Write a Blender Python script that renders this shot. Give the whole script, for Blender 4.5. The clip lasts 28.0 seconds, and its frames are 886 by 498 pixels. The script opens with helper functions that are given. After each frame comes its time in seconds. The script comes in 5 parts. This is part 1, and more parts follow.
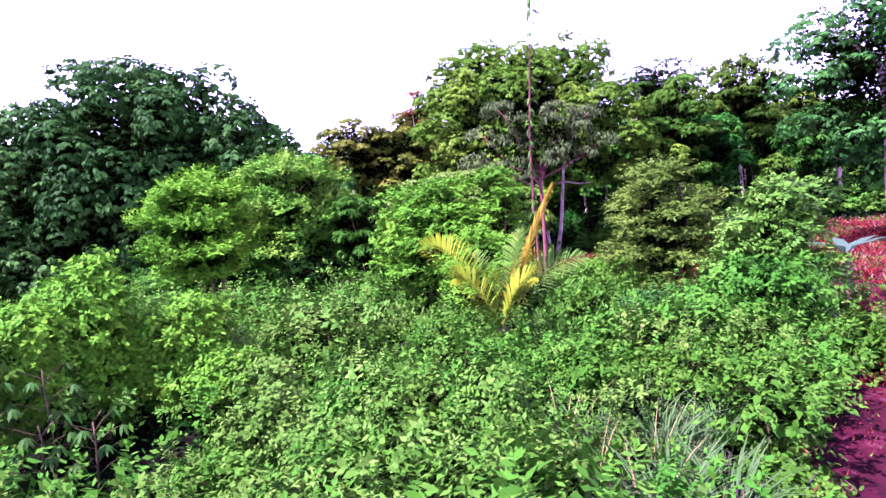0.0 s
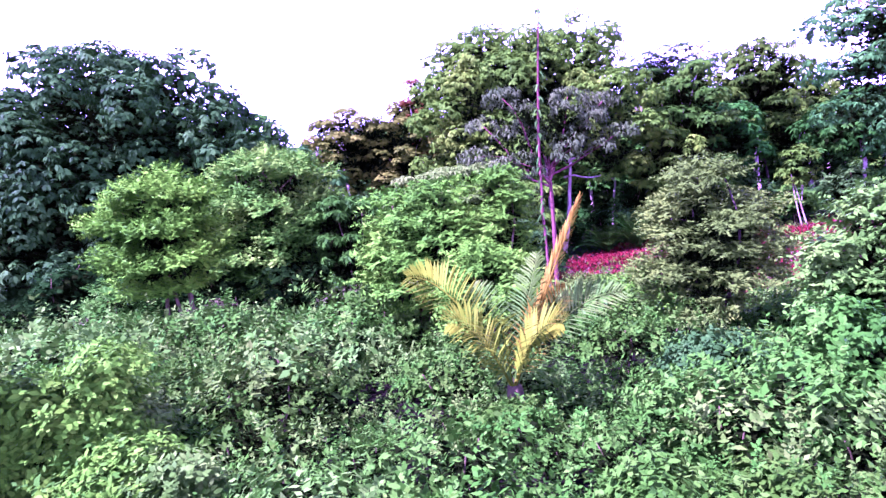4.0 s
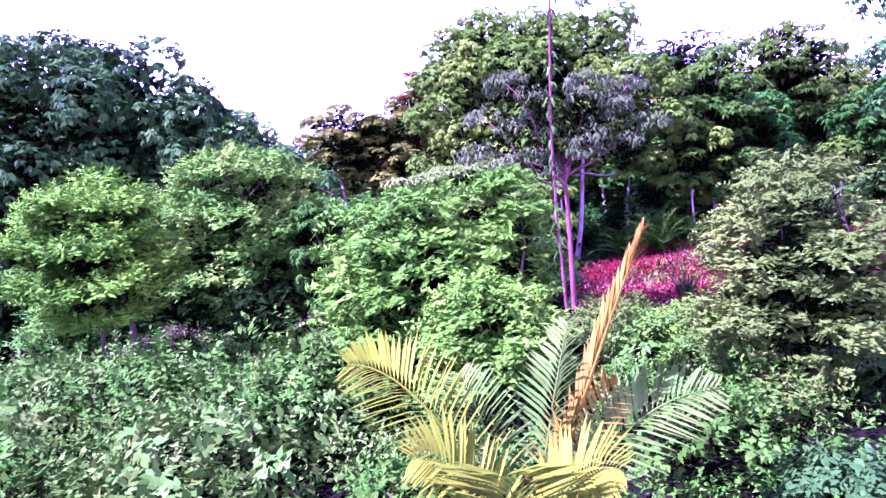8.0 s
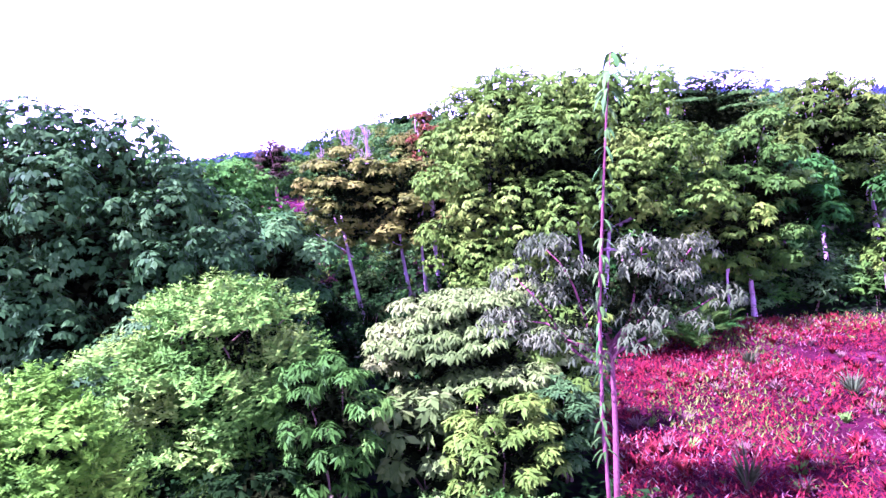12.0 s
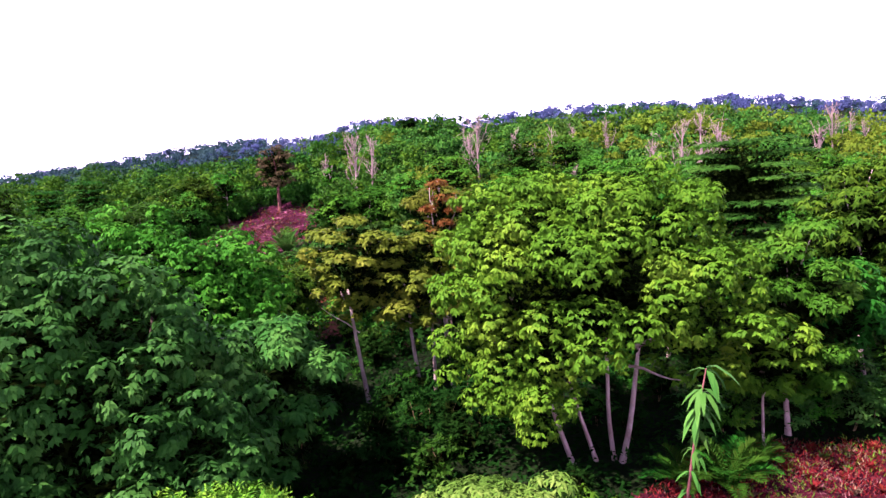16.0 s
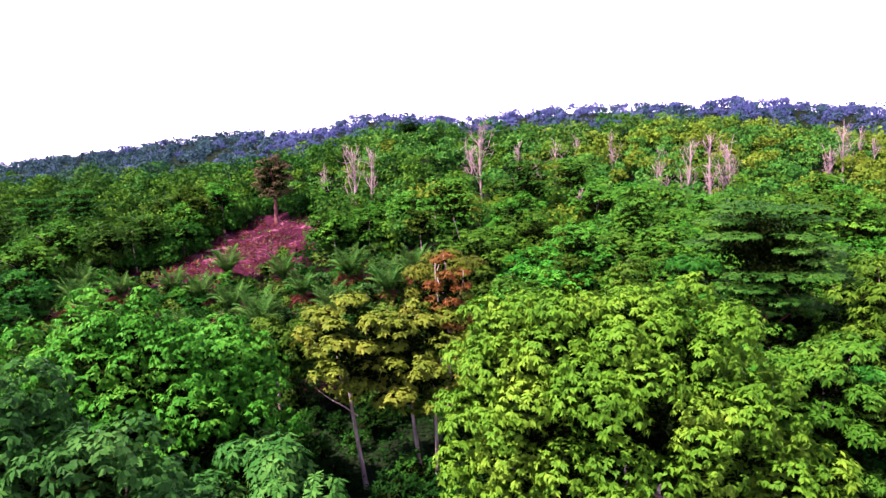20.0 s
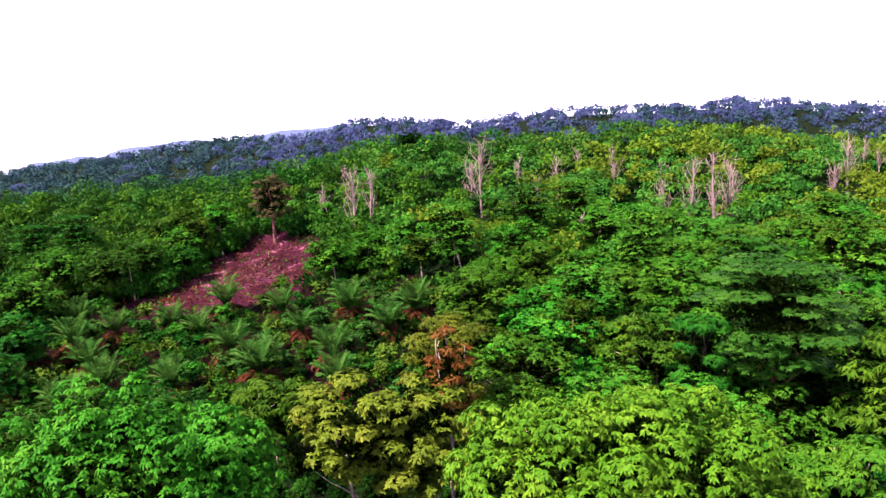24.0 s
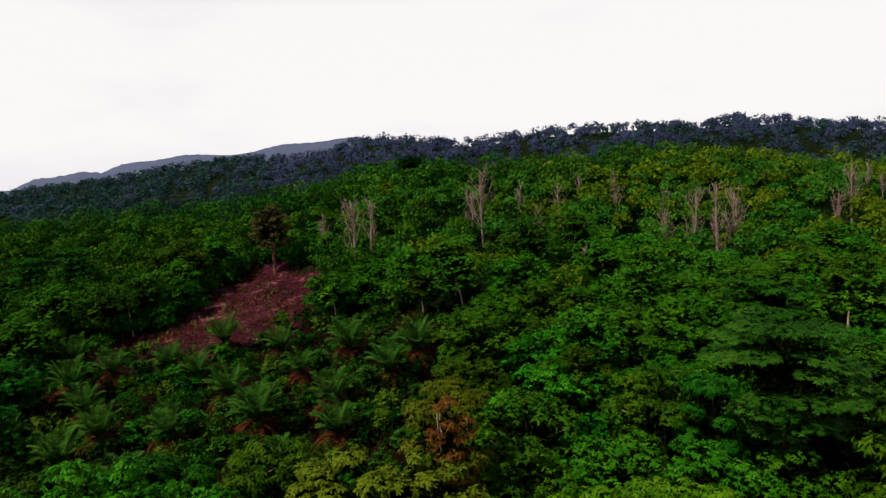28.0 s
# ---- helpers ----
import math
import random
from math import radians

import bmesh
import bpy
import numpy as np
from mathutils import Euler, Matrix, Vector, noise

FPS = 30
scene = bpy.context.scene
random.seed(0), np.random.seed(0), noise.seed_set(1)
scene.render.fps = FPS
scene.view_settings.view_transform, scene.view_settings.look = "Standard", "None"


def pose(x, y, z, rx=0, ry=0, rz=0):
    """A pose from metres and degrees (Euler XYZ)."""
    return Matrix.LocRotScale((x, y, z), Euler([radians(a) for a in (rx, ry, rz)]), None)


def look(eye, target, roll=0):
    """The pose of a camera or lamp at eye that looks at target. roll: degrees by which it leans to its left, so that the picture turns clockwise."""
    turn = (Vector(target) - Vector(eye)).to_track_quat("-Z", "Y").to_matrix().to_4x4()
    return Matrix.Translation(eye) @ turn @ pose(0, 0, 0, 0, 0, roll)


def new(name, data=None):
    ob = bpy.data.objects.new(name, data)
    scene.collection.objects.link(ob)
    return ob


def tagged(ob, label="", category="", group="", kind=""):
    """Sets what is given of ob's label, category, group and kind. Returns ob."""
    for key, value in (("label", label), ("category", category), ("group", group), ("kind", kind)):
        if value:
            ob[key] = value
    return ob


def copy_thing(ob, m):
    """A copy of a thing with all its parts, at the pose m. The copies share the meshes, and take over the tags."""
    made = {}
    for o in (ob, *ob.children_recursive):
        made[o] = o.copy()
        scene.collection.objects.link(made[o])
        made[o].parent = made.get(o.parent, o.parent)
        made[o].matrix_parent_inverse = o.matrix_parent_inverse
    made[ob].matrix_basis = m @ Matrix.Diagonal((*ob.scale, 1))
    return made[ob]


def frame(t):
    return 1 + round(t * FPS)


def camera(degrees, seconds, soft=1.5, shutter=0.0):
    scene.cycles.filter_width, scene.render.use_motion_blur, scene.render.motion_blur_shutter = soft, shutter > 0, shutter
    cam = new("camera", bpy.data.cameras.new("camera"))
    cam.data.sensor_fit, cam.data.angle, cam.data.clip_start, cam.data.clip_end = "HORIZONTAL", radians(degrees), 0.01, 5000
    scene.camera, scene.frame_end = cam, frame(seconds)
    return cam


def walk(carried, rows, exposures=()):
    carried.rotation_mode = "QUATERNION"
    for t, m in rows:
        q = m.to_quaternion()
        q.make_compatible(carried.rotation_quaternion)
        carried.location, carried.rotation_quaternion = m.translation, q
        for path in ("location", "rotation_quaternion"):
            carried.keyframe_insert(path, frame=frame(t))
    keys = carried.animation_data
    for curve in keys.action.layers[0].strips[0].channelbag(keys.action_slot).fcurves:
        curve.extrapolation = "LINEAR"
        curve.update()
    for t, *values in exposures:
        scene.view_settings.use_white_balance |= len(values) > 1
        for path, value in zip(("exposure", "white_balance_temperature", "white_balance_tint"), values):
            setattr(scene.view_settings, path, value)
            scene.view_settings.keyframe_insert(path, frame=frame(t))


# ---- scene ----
cam = camera(70.75, 28.0, soft=1.45)
PATH = [
    (0, (1.485, 0.830, 1.827), (0.633, 10.786, 1.437), -6.73),
    (0.5, (1.483, 1.091, 1.896), (0.626, 11.046, 1.471), -6.74),
    (1, (1.482, 1.372, 1.946), (0.619, 11.325, 1.504), -6.74),
    (1.5, (1.468, 1.666, 1.995), (0.607, 11.618, 1.538), -6.76),
    (2, (1.453, 2.004, 2.045), (0.591, 11.956, 1.575), -6.75),
    (2.5, (1.434, 2.353, 2.104), (0.573, 12.303, 1.605), -6.77),
    (3, (1.417, 2.718, 2.161), (0.550, 12.667, 1.643), -6.85),
    (3.5, (1.398, 3.076, 2.222), (0.531, 13.024, 1.688), -6.93),
    (5.5, (1.681, 4.529, 2.243), (0.706, 14.467, 1.697), -7.25),
    (6, (1.665, 4.943, 2.296), (0.686, 14.880, 1.739), -7.33),
    (6.5, (1.631, 5.378, 2.345), (0.653, 15.314, 1.783), -7.42),
    (7, (1.602, 5.832, 2.393), (0.618, 15.767, 1.827), -7.48),
    (7.5, (1.566, 6.281, 2.452), (0.576, 16.216, 1.880), -7.56),
    (8, (1.532, 6.723, 2.537), (0.534, 16.656, 1.960), -7.59),
    (8.5, (1.494, 7.170, 2.712), (0.489, 17.102, 2.132), -7.59),
    (9, (1.470, 7.630, 3.053), (0.452, 17.562, 2.475), -7.60),
    (9.5, (1.463, 8.070, 3.560), (0.428, 17.999, 2.975), -7.47),
    (10, (1.430, 8.491, 4.175), (0.389, 18.418, 3.570), -7.26),
    (10.5, (1.406, 8.893, 4.837), (0.356, 18.817, 4.194), -6.97),
    (11, (1.400, 9.285, 5.547), (0.339, 19.205, 4.857), -6.71),
    (11.5, (1.371, 9.675, 6.286), (0.309, 19.591, 5.543), -6.42),
    (12, (1.327, 10.092, 7.052), (0.267, 20.004, 6.254), -6.18),
    (12.5, (1.259, 10.564, 7.761), (0.203, 20.474, 6.933), -5.98),
    (14.5, (1.047, 12.224, 10.688), (-0.023, 22.117, 9.695), -5.12),
    (15, (0.879, 12.365, 11.356), (-0.177, 22.259, 10.353), -4.74),
    (15.5, (0.787, 12.622, 12.037), (-0.276, 22.513, 11.025), -4.46),
    (16, (0.703, 12.927, 12.729), (-0.368, 22.815, 11.694), -4.11),
    (16.5, (0.608, 13.273, 13.394), (-0.462, 23.159, 12.338), -3.76),
    (17, (0.536, 13.699, 13.994), (-0.533, 23.584, 12.924), -3.35),
    (17.5, (0.474, 14.124, 14.597), (-0.592, 24.007, 13.503), -3.06),
    (18, (0.409, 14.537, 15.252), (-0.652, 24.416, 14.126), -2.89),
    (18.5, (0.383, 14.911, 15.924), (-0.675, 24.787, 14.765), -2.82),
    (19, (0.304, 15.268, 16.611), (-0.743, 25.141, 15.424), -2.78),
    (19.5, (0.221, 15.604, 17.324), (-0.821, 25.473, 16.098), -2.84),
    (20, (0.171, 15.950, 17.959), (-0.861, 25.817, 16.706), -2.96),
    (20.5, (0.182, 16.283, 18.648), (-0.842, 26.147, 17.366), -3.11),
    (21, (0.223, 16.520, 19.300), (-0.800, 26.382, 17.999), -3.25),
    (21.5, (0.282, 16.729, 19.894), (-0.739, 26.588, 18.570), -3.36),
    (23.5, (0.274, 17.596, 21.920), (-0.772, 27.451, 20.581), -3.68),
    (24, (0.299, 17.760, 22.418), (-0.751, 27.613, 21.072), -3.71),
    (24.5, (0.324, 17.928, 22.930), (-0.732, 27.779, 21.574), -3.72),
    (25, (0.338, 18.120, 23.492), (-0.722, 27.969, 22.119), -3.76),
    (25.5, (0.355, 18.332, 24.032), (-0.708, 28.179, 22.650), -3.85),
    (26, (0.391, 18.548, 24.535), (-0.677, 28.394, 23.156), -3.91),
    (26.5, (0.431, 18.756, 24.966), (-0.644, 28.604, 23.599), -3.98),
    (27, (0.454, 18.940, 25.229), (-0.625, 28.796, 23.924), -4.10),
    (27.5, (0.451, 19.041, 25.395), (-0.623, 28.910, 24.191), -4.15),
    (28, (0.421, 19.109, 25.519), (-0.641, 28.985, 24.363), -4.14),
]
walk(cam, [(t, look(eye, target, roll)) for t, eye, target, roll in PATH],
     exposures=[(0, 2.28, 5220, 84), (2.0, 2.40, 4930, 118), (6.0, 2.60, 4880, 138), (8.0, 2.65, 4880, 136), (11.0, 2.86, 4920, 128), (12.5, 2.86, 4980, 122),
                (14.5, 1.94, 5750, 48), (16.0, 1.79, 5880, 46), (17.0, 1.89, 5880, 46), (19.0, 1.97, 5880, 52), (21.0, 1.85, 6120, 34), (24.0, 1.72, 6250, 24), (26.2, 1.55, 6500, 16),
                (27.0, 1.05, 6800, 10), (27.6, 0.00, 7150, -2), (28.0, -0.25, 7350, -5)])

# ---------------------------------------------------------------- world and sun
world = bpy.data.worlds.new("sky")
scene.world = world
world.use_nodes = True
wn, wl = world.node_tree.nodes, world.node_tree.links
wn.clear()
SUN_EL, SUN_AZ = radians(55), radians(-125)      # azimuth from +y towards +x
sky = wn.new("ShaderNodeTexSky")
sky.sky_type, sky.sun_disc, sky.sun_elevation, sky.sun_rotation = "NISHITA", False, SUN_EL, SUN_AZ
sky.dust_density, sky.air_density = 0.6, 1.0
cloud_tex = wn.new("ShaderNodeTexNoise")
cloud_tex.inputs["Scale"].default_value = 1.6
cloud_tex.inputs["Detail"].default_value = 5
cloud_map = wn.new("ShaderNodeMapping")
cloud_map.inputs["Scale"].default_value = (1, 1, 3.5)
cloud_co = wn.new("ShaderNodeTexCoord")
wl.new(cloud_co.outputs["Generated"], cloud_map.inputs[0])
wl.new(cloud_map.outputs[0], cloud_tex.inputs["Vector"])
cloud_ramp = wn.new("ShaderNodeValToRGB")
cloud_ramp.color_ramp.elements[0].position, cloud_ramp.color_ramp.elements[1].position = 0.30, 0.55
# lilac, so that the fill light in shaded places turns violet
cloud_ramp.color_ramp.elements[0].color = (20.0, 18.6, 24.0, 1)
cloud_ramp.color_ramp.elements[1].color = (24.0, 22.5, 27.0, 1)
wl.new(cloud_tex.outputs["Fac"], cloud_ramp.inputs[0])
# lilac-white haze band fading just above the view, which keeps the fill light low
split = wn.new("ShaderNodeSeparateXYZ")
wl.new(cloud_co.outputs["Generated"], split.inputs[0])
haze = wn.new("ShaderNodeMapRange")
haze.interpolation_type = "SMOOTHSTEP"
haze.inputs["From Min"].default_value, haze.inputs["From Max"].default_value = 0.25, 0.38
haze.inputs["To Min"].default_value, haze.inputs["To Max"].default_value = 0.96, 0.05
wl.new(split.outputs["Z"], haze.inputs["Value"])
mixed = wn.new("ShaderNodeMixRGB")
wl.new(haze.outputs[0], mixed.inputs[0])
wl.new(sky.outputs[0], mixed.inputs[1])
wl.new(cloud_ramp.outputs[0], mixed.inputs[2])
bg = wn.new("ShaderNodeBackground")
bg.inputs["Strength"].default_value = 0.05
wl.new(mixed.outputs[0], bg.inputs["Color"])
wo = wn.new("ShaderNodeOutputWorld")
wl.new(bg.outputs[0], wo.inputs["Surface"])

sun = new("sun", bpy.data.lights.new("sun", "SUN"))
sun.data.energy, sun.data.angle, sun.data.color = 5.0, radians(1.0), (1.0, 0.93, 0.74)
sun_dir = Vector((math.sin(SUN_AZ) * math.cos(SUN_EL), math.cos(SUN_AZ) * math.cos(SUN_EL), math.sin(SUN_EL)))
sun.matrix_basis = look(sun_dir * 100, (0, 0, 0))


# ---------------------------------------------------------------- materials
def nodes_of(name):
    mat = bpy.data.materials.new(name)
    mat.use_nodes = True
    tree = mat.node_tree
    return mat, tree.nodes, tree.links, tree.nodes["Principled BSDF"], tree.nodes["Material Output"]


def leaf_material(name, dark, mid, light, rough=0.55, glow=0.32, patch=0.35, spots=None, tone=0.45, vary=0.35, gloss=0.03):
    """Leaf: each leaf takes a tone of its own, whole sprays drift in hue, light shines through."""
    dark, mid, light = ([c * tone for c in col] for col in (dark, mid, light))
    spots = spots and [c * tone for c in spots]
    mat, n, l, bsdf, out = nodes_of(name)
    geo = n.new("ShaderNodeNewGeometry")
    co = n.new("ShaderNodeTexCoord")
    big = n.new("ShaderNodeTexNoise")
    big.inputs["Scale"].default_value, big.inputs["Detail"].default_value = patch, 3
    l.new(co.outputs["Object"], big.inputs["Vector"])
    add = n.new("ShaderNodeMath")
    add.operation = "MULTIPLY_ADD"
    add.inputs[1].default_value = 0.26
    l.new(geo.outputs["Random Per Island"], add.inputs[0])
    sub = n.new("ShaderNodeMath")
    sub.operation = "MULTIPLY_ADD"
    sub.inputs[1].default_value, sub.inputs[2].default_value = 1.4, -0.30
    l.new(big.outputs["Fac"], sub.inputs[0])
    l.new(sub.outputs[0], add.inputs[2])
    ramp = n.new("ShaderNodeValToRGB")
    cr = ramp.color_ramp
    cr.elements[0].position, cr.elements[0].color = 0.1, (*dark, 1)
    cr.elements[1].position, cr.elements[1].color = 0.95, (*light, 1)
    e = cr.elements.new(0.5)
    e.color = (*mid, 1)
    if spots:
        e = cr.elements.new(0.985)
        e.color = (*spots, 1)
    l.new(add.outputs[0], ramp.inputs[0])
    info = n.new("ShaderNodeObjectInfo")
    hsv = n.new("ShaderNodeHueSaturation")
    hue = n.new("ShaderNodeMath")
    hue.operation = "MULTIPLY_ADD"
    hue.inputs[1].default_value, hue.inputs[2].default_value = vary * 0.06, 0.5 - vary * 0.03
    l.new(info.outputs["Random"], hue.inputs[0])
    l.new(hue.outputs[0], hsv.inputs["Hue"])
    val = n.new("ShaderNodeMath")
    val.operation = "MULTIPLY_ADD"
    val.inputs[1].default_value, val.inputs[2].default_value = vary, 1.0 - vary / 2
    l.new(info.outputs["Random"], val.inputs[0])
    l.new(val.outputs[0], hsv.inputs["Value"])
    l.new(ramp.outputs[0], hsv.inputs["Color"])
    l.new(hsv.outputs[0], bsdf.inputs["Base Color"])
    bsdf.inputs["Roughness"].default_value = rough
    bsdf.inputs["Specular IOR Level"].default_value = gloss
    trans = n.new("ShaderNodeBsdfTranslucent")
    l.new(hsv.outputs[0], trans.inputs["Color"])
    mix = n.new("ShaderNodeMixShader")
    mix.inputs[0].default_value = glow
    l.new(bsdf.outputs[0], mix.inputs[1])
    l.new(trans.outputs[0], mix.inputs[2])
    l.new(mix.outputs[0], out.inputs["Surface"])
    return mat


def rough_material(name, a, b, scale=6.0, rough=0.85, bump=0.4, stretch=(1, 1, 1), fine=40.0, c=None):
    """Bark, soil and the like: two scales of blotches and a fine relief."""
    mat, n, l, bsdf, out = nodes_of(name)
    co = n.new("ShaderNodeTexCoord")
    mp = n.new("ShaderNodeMapping")
    mp.inputs["Scale"].default_value = stretch
    l.new(co.outputs["Object"], mp.inputs[0])
    t1, t2 = n.new("ShaderNodeTexNoise"), n.new("ShaderNodeTexNoise")
    t1.inputs["Scale"].default_value, t1.inputs["Detail"].default_value = scale, 6
    t2.inputs["Scale"].default_value, t2.inputs["Detail"].default_value = fine, 4
    l.new(mp.outputs[0], t1.inputs["Vector"])
    l.new(mp.outputs[0], t2.inputs["Vector"])
    m = n.new("ShaderNodeMath")
    m.operation = "MULTIPLY_ADD"
    m.inputs[1].default_value = 0.4
    l.new(t2.outputs["Fac"], m.inputs[0])
    m2 = n.new("ShaderNodeMath")
    m2.operation = "MULTIPLY"
    m2.inputs[1].default_value = 0.6
    l.new(t1.outputs["Fac"], m2.inputs[0])
    l.new(m2.outputs[0], m.inputs[2])
    ramp = n.new("ShaderNodeValToRGB")
    cr = ramp.color_ramp
    cr.elements[0].position, cr.elements[0].color = 0.36, (*a, 1)
    cr.elements[1].position, cr.elements[1].color = 0.64, (*b, 1)
    if c:
        e = cr.elements.new(0.56)
        e.color = (*c, 1)
    l.new(m.outputs[0], ramp.inputs[0])
    l.new(ramp.outputs[0], bsdf.inputs["Base Color"])
    bsdf.inputs["Roughness"].default_value = rough
    bsdf.inputs["Specular IOR Level"].default_value = 0.04
    bp = n.new("ShaderNodeBump")
    bp.inputs["Strength"].default_value, bp.inputs["Distance"].default_value = bump, 0.05
    l.new(m.outputs[0], bp.inputs["Height"])
    l.new(bp.outputs[0], bsdf.inputs["Normal"])
    return mat


LIME = leaf_material("lime_leaf", (0.028, 0.16, 0.003), (0.110, 0.41, 0.006), (0.30, 0.66, 0.022), glow=0.12, vary=0.08, tone=0.57)
FRESH = leaf_material("fresh_leaf", (0.026, 0.15, 0.005), (0.105, 0.38, 0.010), (0.32, 0.61, 0.032), glow=0.12, vary=0.08, tone=0.60)
WEED = leaf_material("weed_leaf", (0.012, 0.085, 0.004), (0.068, 0.285, 0.012), (0.24, 0.51, 0.05), glow=0.12, patch=0.9, tone=0.48)
WEED_PALE = leaf_material("pale_weed_leaf", (0.022, 0.10, 0.007), (0.125, 0.345, 0.028), (0.37, 0.57, 0.09), glow=0.12, patch=0.9, spots=(0.34, 0.24, 0.10), tone=0.49)
# deep green taken towards black: shade put into the colour of the undergrowth
SHADY = leaf_material("deep_green_shade_leaf", (0.006, 0.035, 0.006), (0.020, 0.10, 0.013), (0.06, 0.20, 0.032), glow=0.12, tone=0.24, gloss=0.0)
CROWN = leaf_material("crown_leaf", (0.032, 0.11, 0.006), (0.115, 0.29, 0.012), (0.30, 0.48, 0.028), glow=0.12, spots=(0.50, 0.44, 0.02), vary=0.15, tone=0.50)
YELLOWISH = leaf_material("yellowish_leaf", (0.055, 0.105, 0.008), (0.19, 0.255, 0.018), (0.42, 0.43, 0.045), glow=0.12, spots=(0.36, 0.18, 0.04), tone=0.45)
OLIVE = leaf_material("olive_leaf", (0.045, 0.12, 0.010), (0.15, 0.30, 0.026), (0.34, 0.50, 0.045), glow=0.12, vary=0.08, tone=0.43)
GREYLEAF = leaf_material("grey_green_leaf", (0.04, 0.09, 0.026), (0.14, 0.24, 0.066), (0.36, 0.48, 0.15), glow=0.3, tone=0.38)
FOREST_A = leaf_material("forest_leaf", (0.013, 0.05, 0.002), (0.042, 0.165, 0.008), (0.17, 0.38, 0.018), glow=0.12, patch=0.3, vary=0.9, tone=0.60)
FOREST_B = leaf_material("forest_dark_leaf", (0.009, 0.05, 0.005), (0.032, 0.135, 0.009), (0.095, 0.25, 0.018), glow=0.12, patch=0.3, vary=0.9)
FOREST_C = leaf_material("hillside_leaf", (0.013, 0.045, 0.006), (0.042, 0.132, 0.013), (0.14, 0.27, 0.028), glow=0.12, patch=0.16, spots=(0.26, 0.18, 0.12), vary=0.9, tone=0.62)
FOREST_D = leaf_material("hillside_light_leaf", (0.034, 0.085, 0.005), (0.13, 0.24, 0.012), (0.32, 0.42, 0.035), glow=0.12, patch=0.22, tone=0.58)
FOREST_E = leaf_material("hillside_blue_leaf", (0.008, 0.040, 0.016), (0.026, 0.105, 0.038), (0.075, 0.20, 0.07), glow=0.12, patch=0.16, tone=0.42)
WAXY = leaf_material("waxy_blue_green_leaf", (0.007, 0.044, 0.007), (0.030, 0.155, 0.021), (0.12, 0.36, 0.06), glow=0.1, tone=0.57)
FEATHER = leaf_material("feathery_leaf", (0.012, 0.06, 0.007), (0.045, 0.18, 0.018), (0.15, 0.36, 0.04), glow=0.12, patch=0.3, tone=0.48, vary=0.08)
# blue haze of the distance put into the leaf colour
FOREST_MID = leaf_material("ridge_haze_leaf", (0.012, 0.034, 0.040), (0.030, 0.070, 0.085), (0.060, 0.125, 0.105), glow=0.2, patch=0.1, tone=0.8)
PALETIP = leaf_material("pale_tipped_leaf", (0.016, 0.09, 0.006), (0.08, 0.31, 0.012), (0.32, 0.58, 0.045), glow=0.12, vary=0.08, tone=0.62, patch=0.5)
# stronger haze blue in the leaf colour, softened by translucency
FOREST_FAR = leaf_material("far_forest_haze_leaf", (0.044, 0.060, 0.135), (0.066, 0.086, 0.190), (0.090, 0.118, 0.215), glow=0.5, patch=0.03, tone=1.0)
DRYWEED = leaf_material("half_dry_weed_leaf", (0.04, 0.035, 0.02), (0.10, 0.10, 0.04), (0.22, 0.21, 0.09), glow=0.12, patch=0.9, tone=0.7)
MIDGREEN = leaf_material("mid_green_leaf", (0.014, 0.060, 0.010), (0.048, 0.18, 0.024), (0.16, 0.37, 0.055), glow=0.12, tone=0.5)
MANGO = leaf_material("glossy_green_leaf", (0.024, 0.11, 0.008), (0.10, 0.31, 0.022), (0.30, 0.52, 0.06), rough=0.4, glow=0.12, tone=0.56, vary=0.08)
SEED = leaf_material("grass_seed_head", (0.20, 0.15, 0.05), (0.34, 0.27, 0.10), (0.50, 0.42, 0.2), glow=0.25, tone=0.7)
BROAD = leaf_material("full_green_leaf", (0.022, 0.09, 0.006), (0.060, 0.26, 0.013), (0.19, 0.46, 0.03), glow=0.12, vary=0.5, tone=0.47)
# near-black leaf colour that stands in for shade inside the crowns
INNER_SHADE = leaf_material("inner_leaf_painted_shade", (0.004, 0.009, 0.002), (0.012, 0.024, 0.004), (0.024, 0.042, 0.008), glow=0.1, tone=0.45, gloss=0.0)
BROWNISH = leaf_material("brownish_dark_leaf", (0.03, 0.028, 0.012), (0.09, 0.065, 0.03), (0.18, 0.12, 0.05), glow=0.12, tone=0.6)
UMBRELLA = leaf_material("pale_umbrella_leaf", (0.035, 0.10, 0.012), (0.13, 0.27, 0.030), (0.38, 0.50, 0.10), glow=0.12, vary=0.08, tone=0.56)
PINKWEED = leaf_material("pink_dry_weed", (0.28, 0.08, 0.10), (0.44, 0.18, 0.18), (0.58, 0.36, 0.28), glow=0.12, patch=0.5, tone=0.42)
RUST = leaf_material("rusty_leaf", (0.10, 0.035, 0.010), (0.26, 0.085, 0.02), (0.40, 0.26, 0.05), glow=0.2, tone=0.5)
PALM_YEL = leaf_material("yellowed_palm_leaflet", (0.09, 0.20, 0.004), (0.23, 0.34, 0.006), (0.42, 0.48, 0.015), glow=0.36, patch=1.5, tone=0.66, gloss=0.03)
PALM_GRN = leaf_material("green_palm_leaflet", (0.05, 0.17, 0.018), (0.13, 0.31, 0.035), (0.30, 0.46, 0.07), glow=0.32, patch=1.5, tone=0.6, gloss=0.03)
PALM_DRY = leaf_material("dry_palm_leaflet", (0.22, 0.11, 0.01), (0.36, 0.26, 0.015), (0.48, 0.42, 0.03), glow=0.25, patch=2.0, tone=0.62, gloss=0.03)
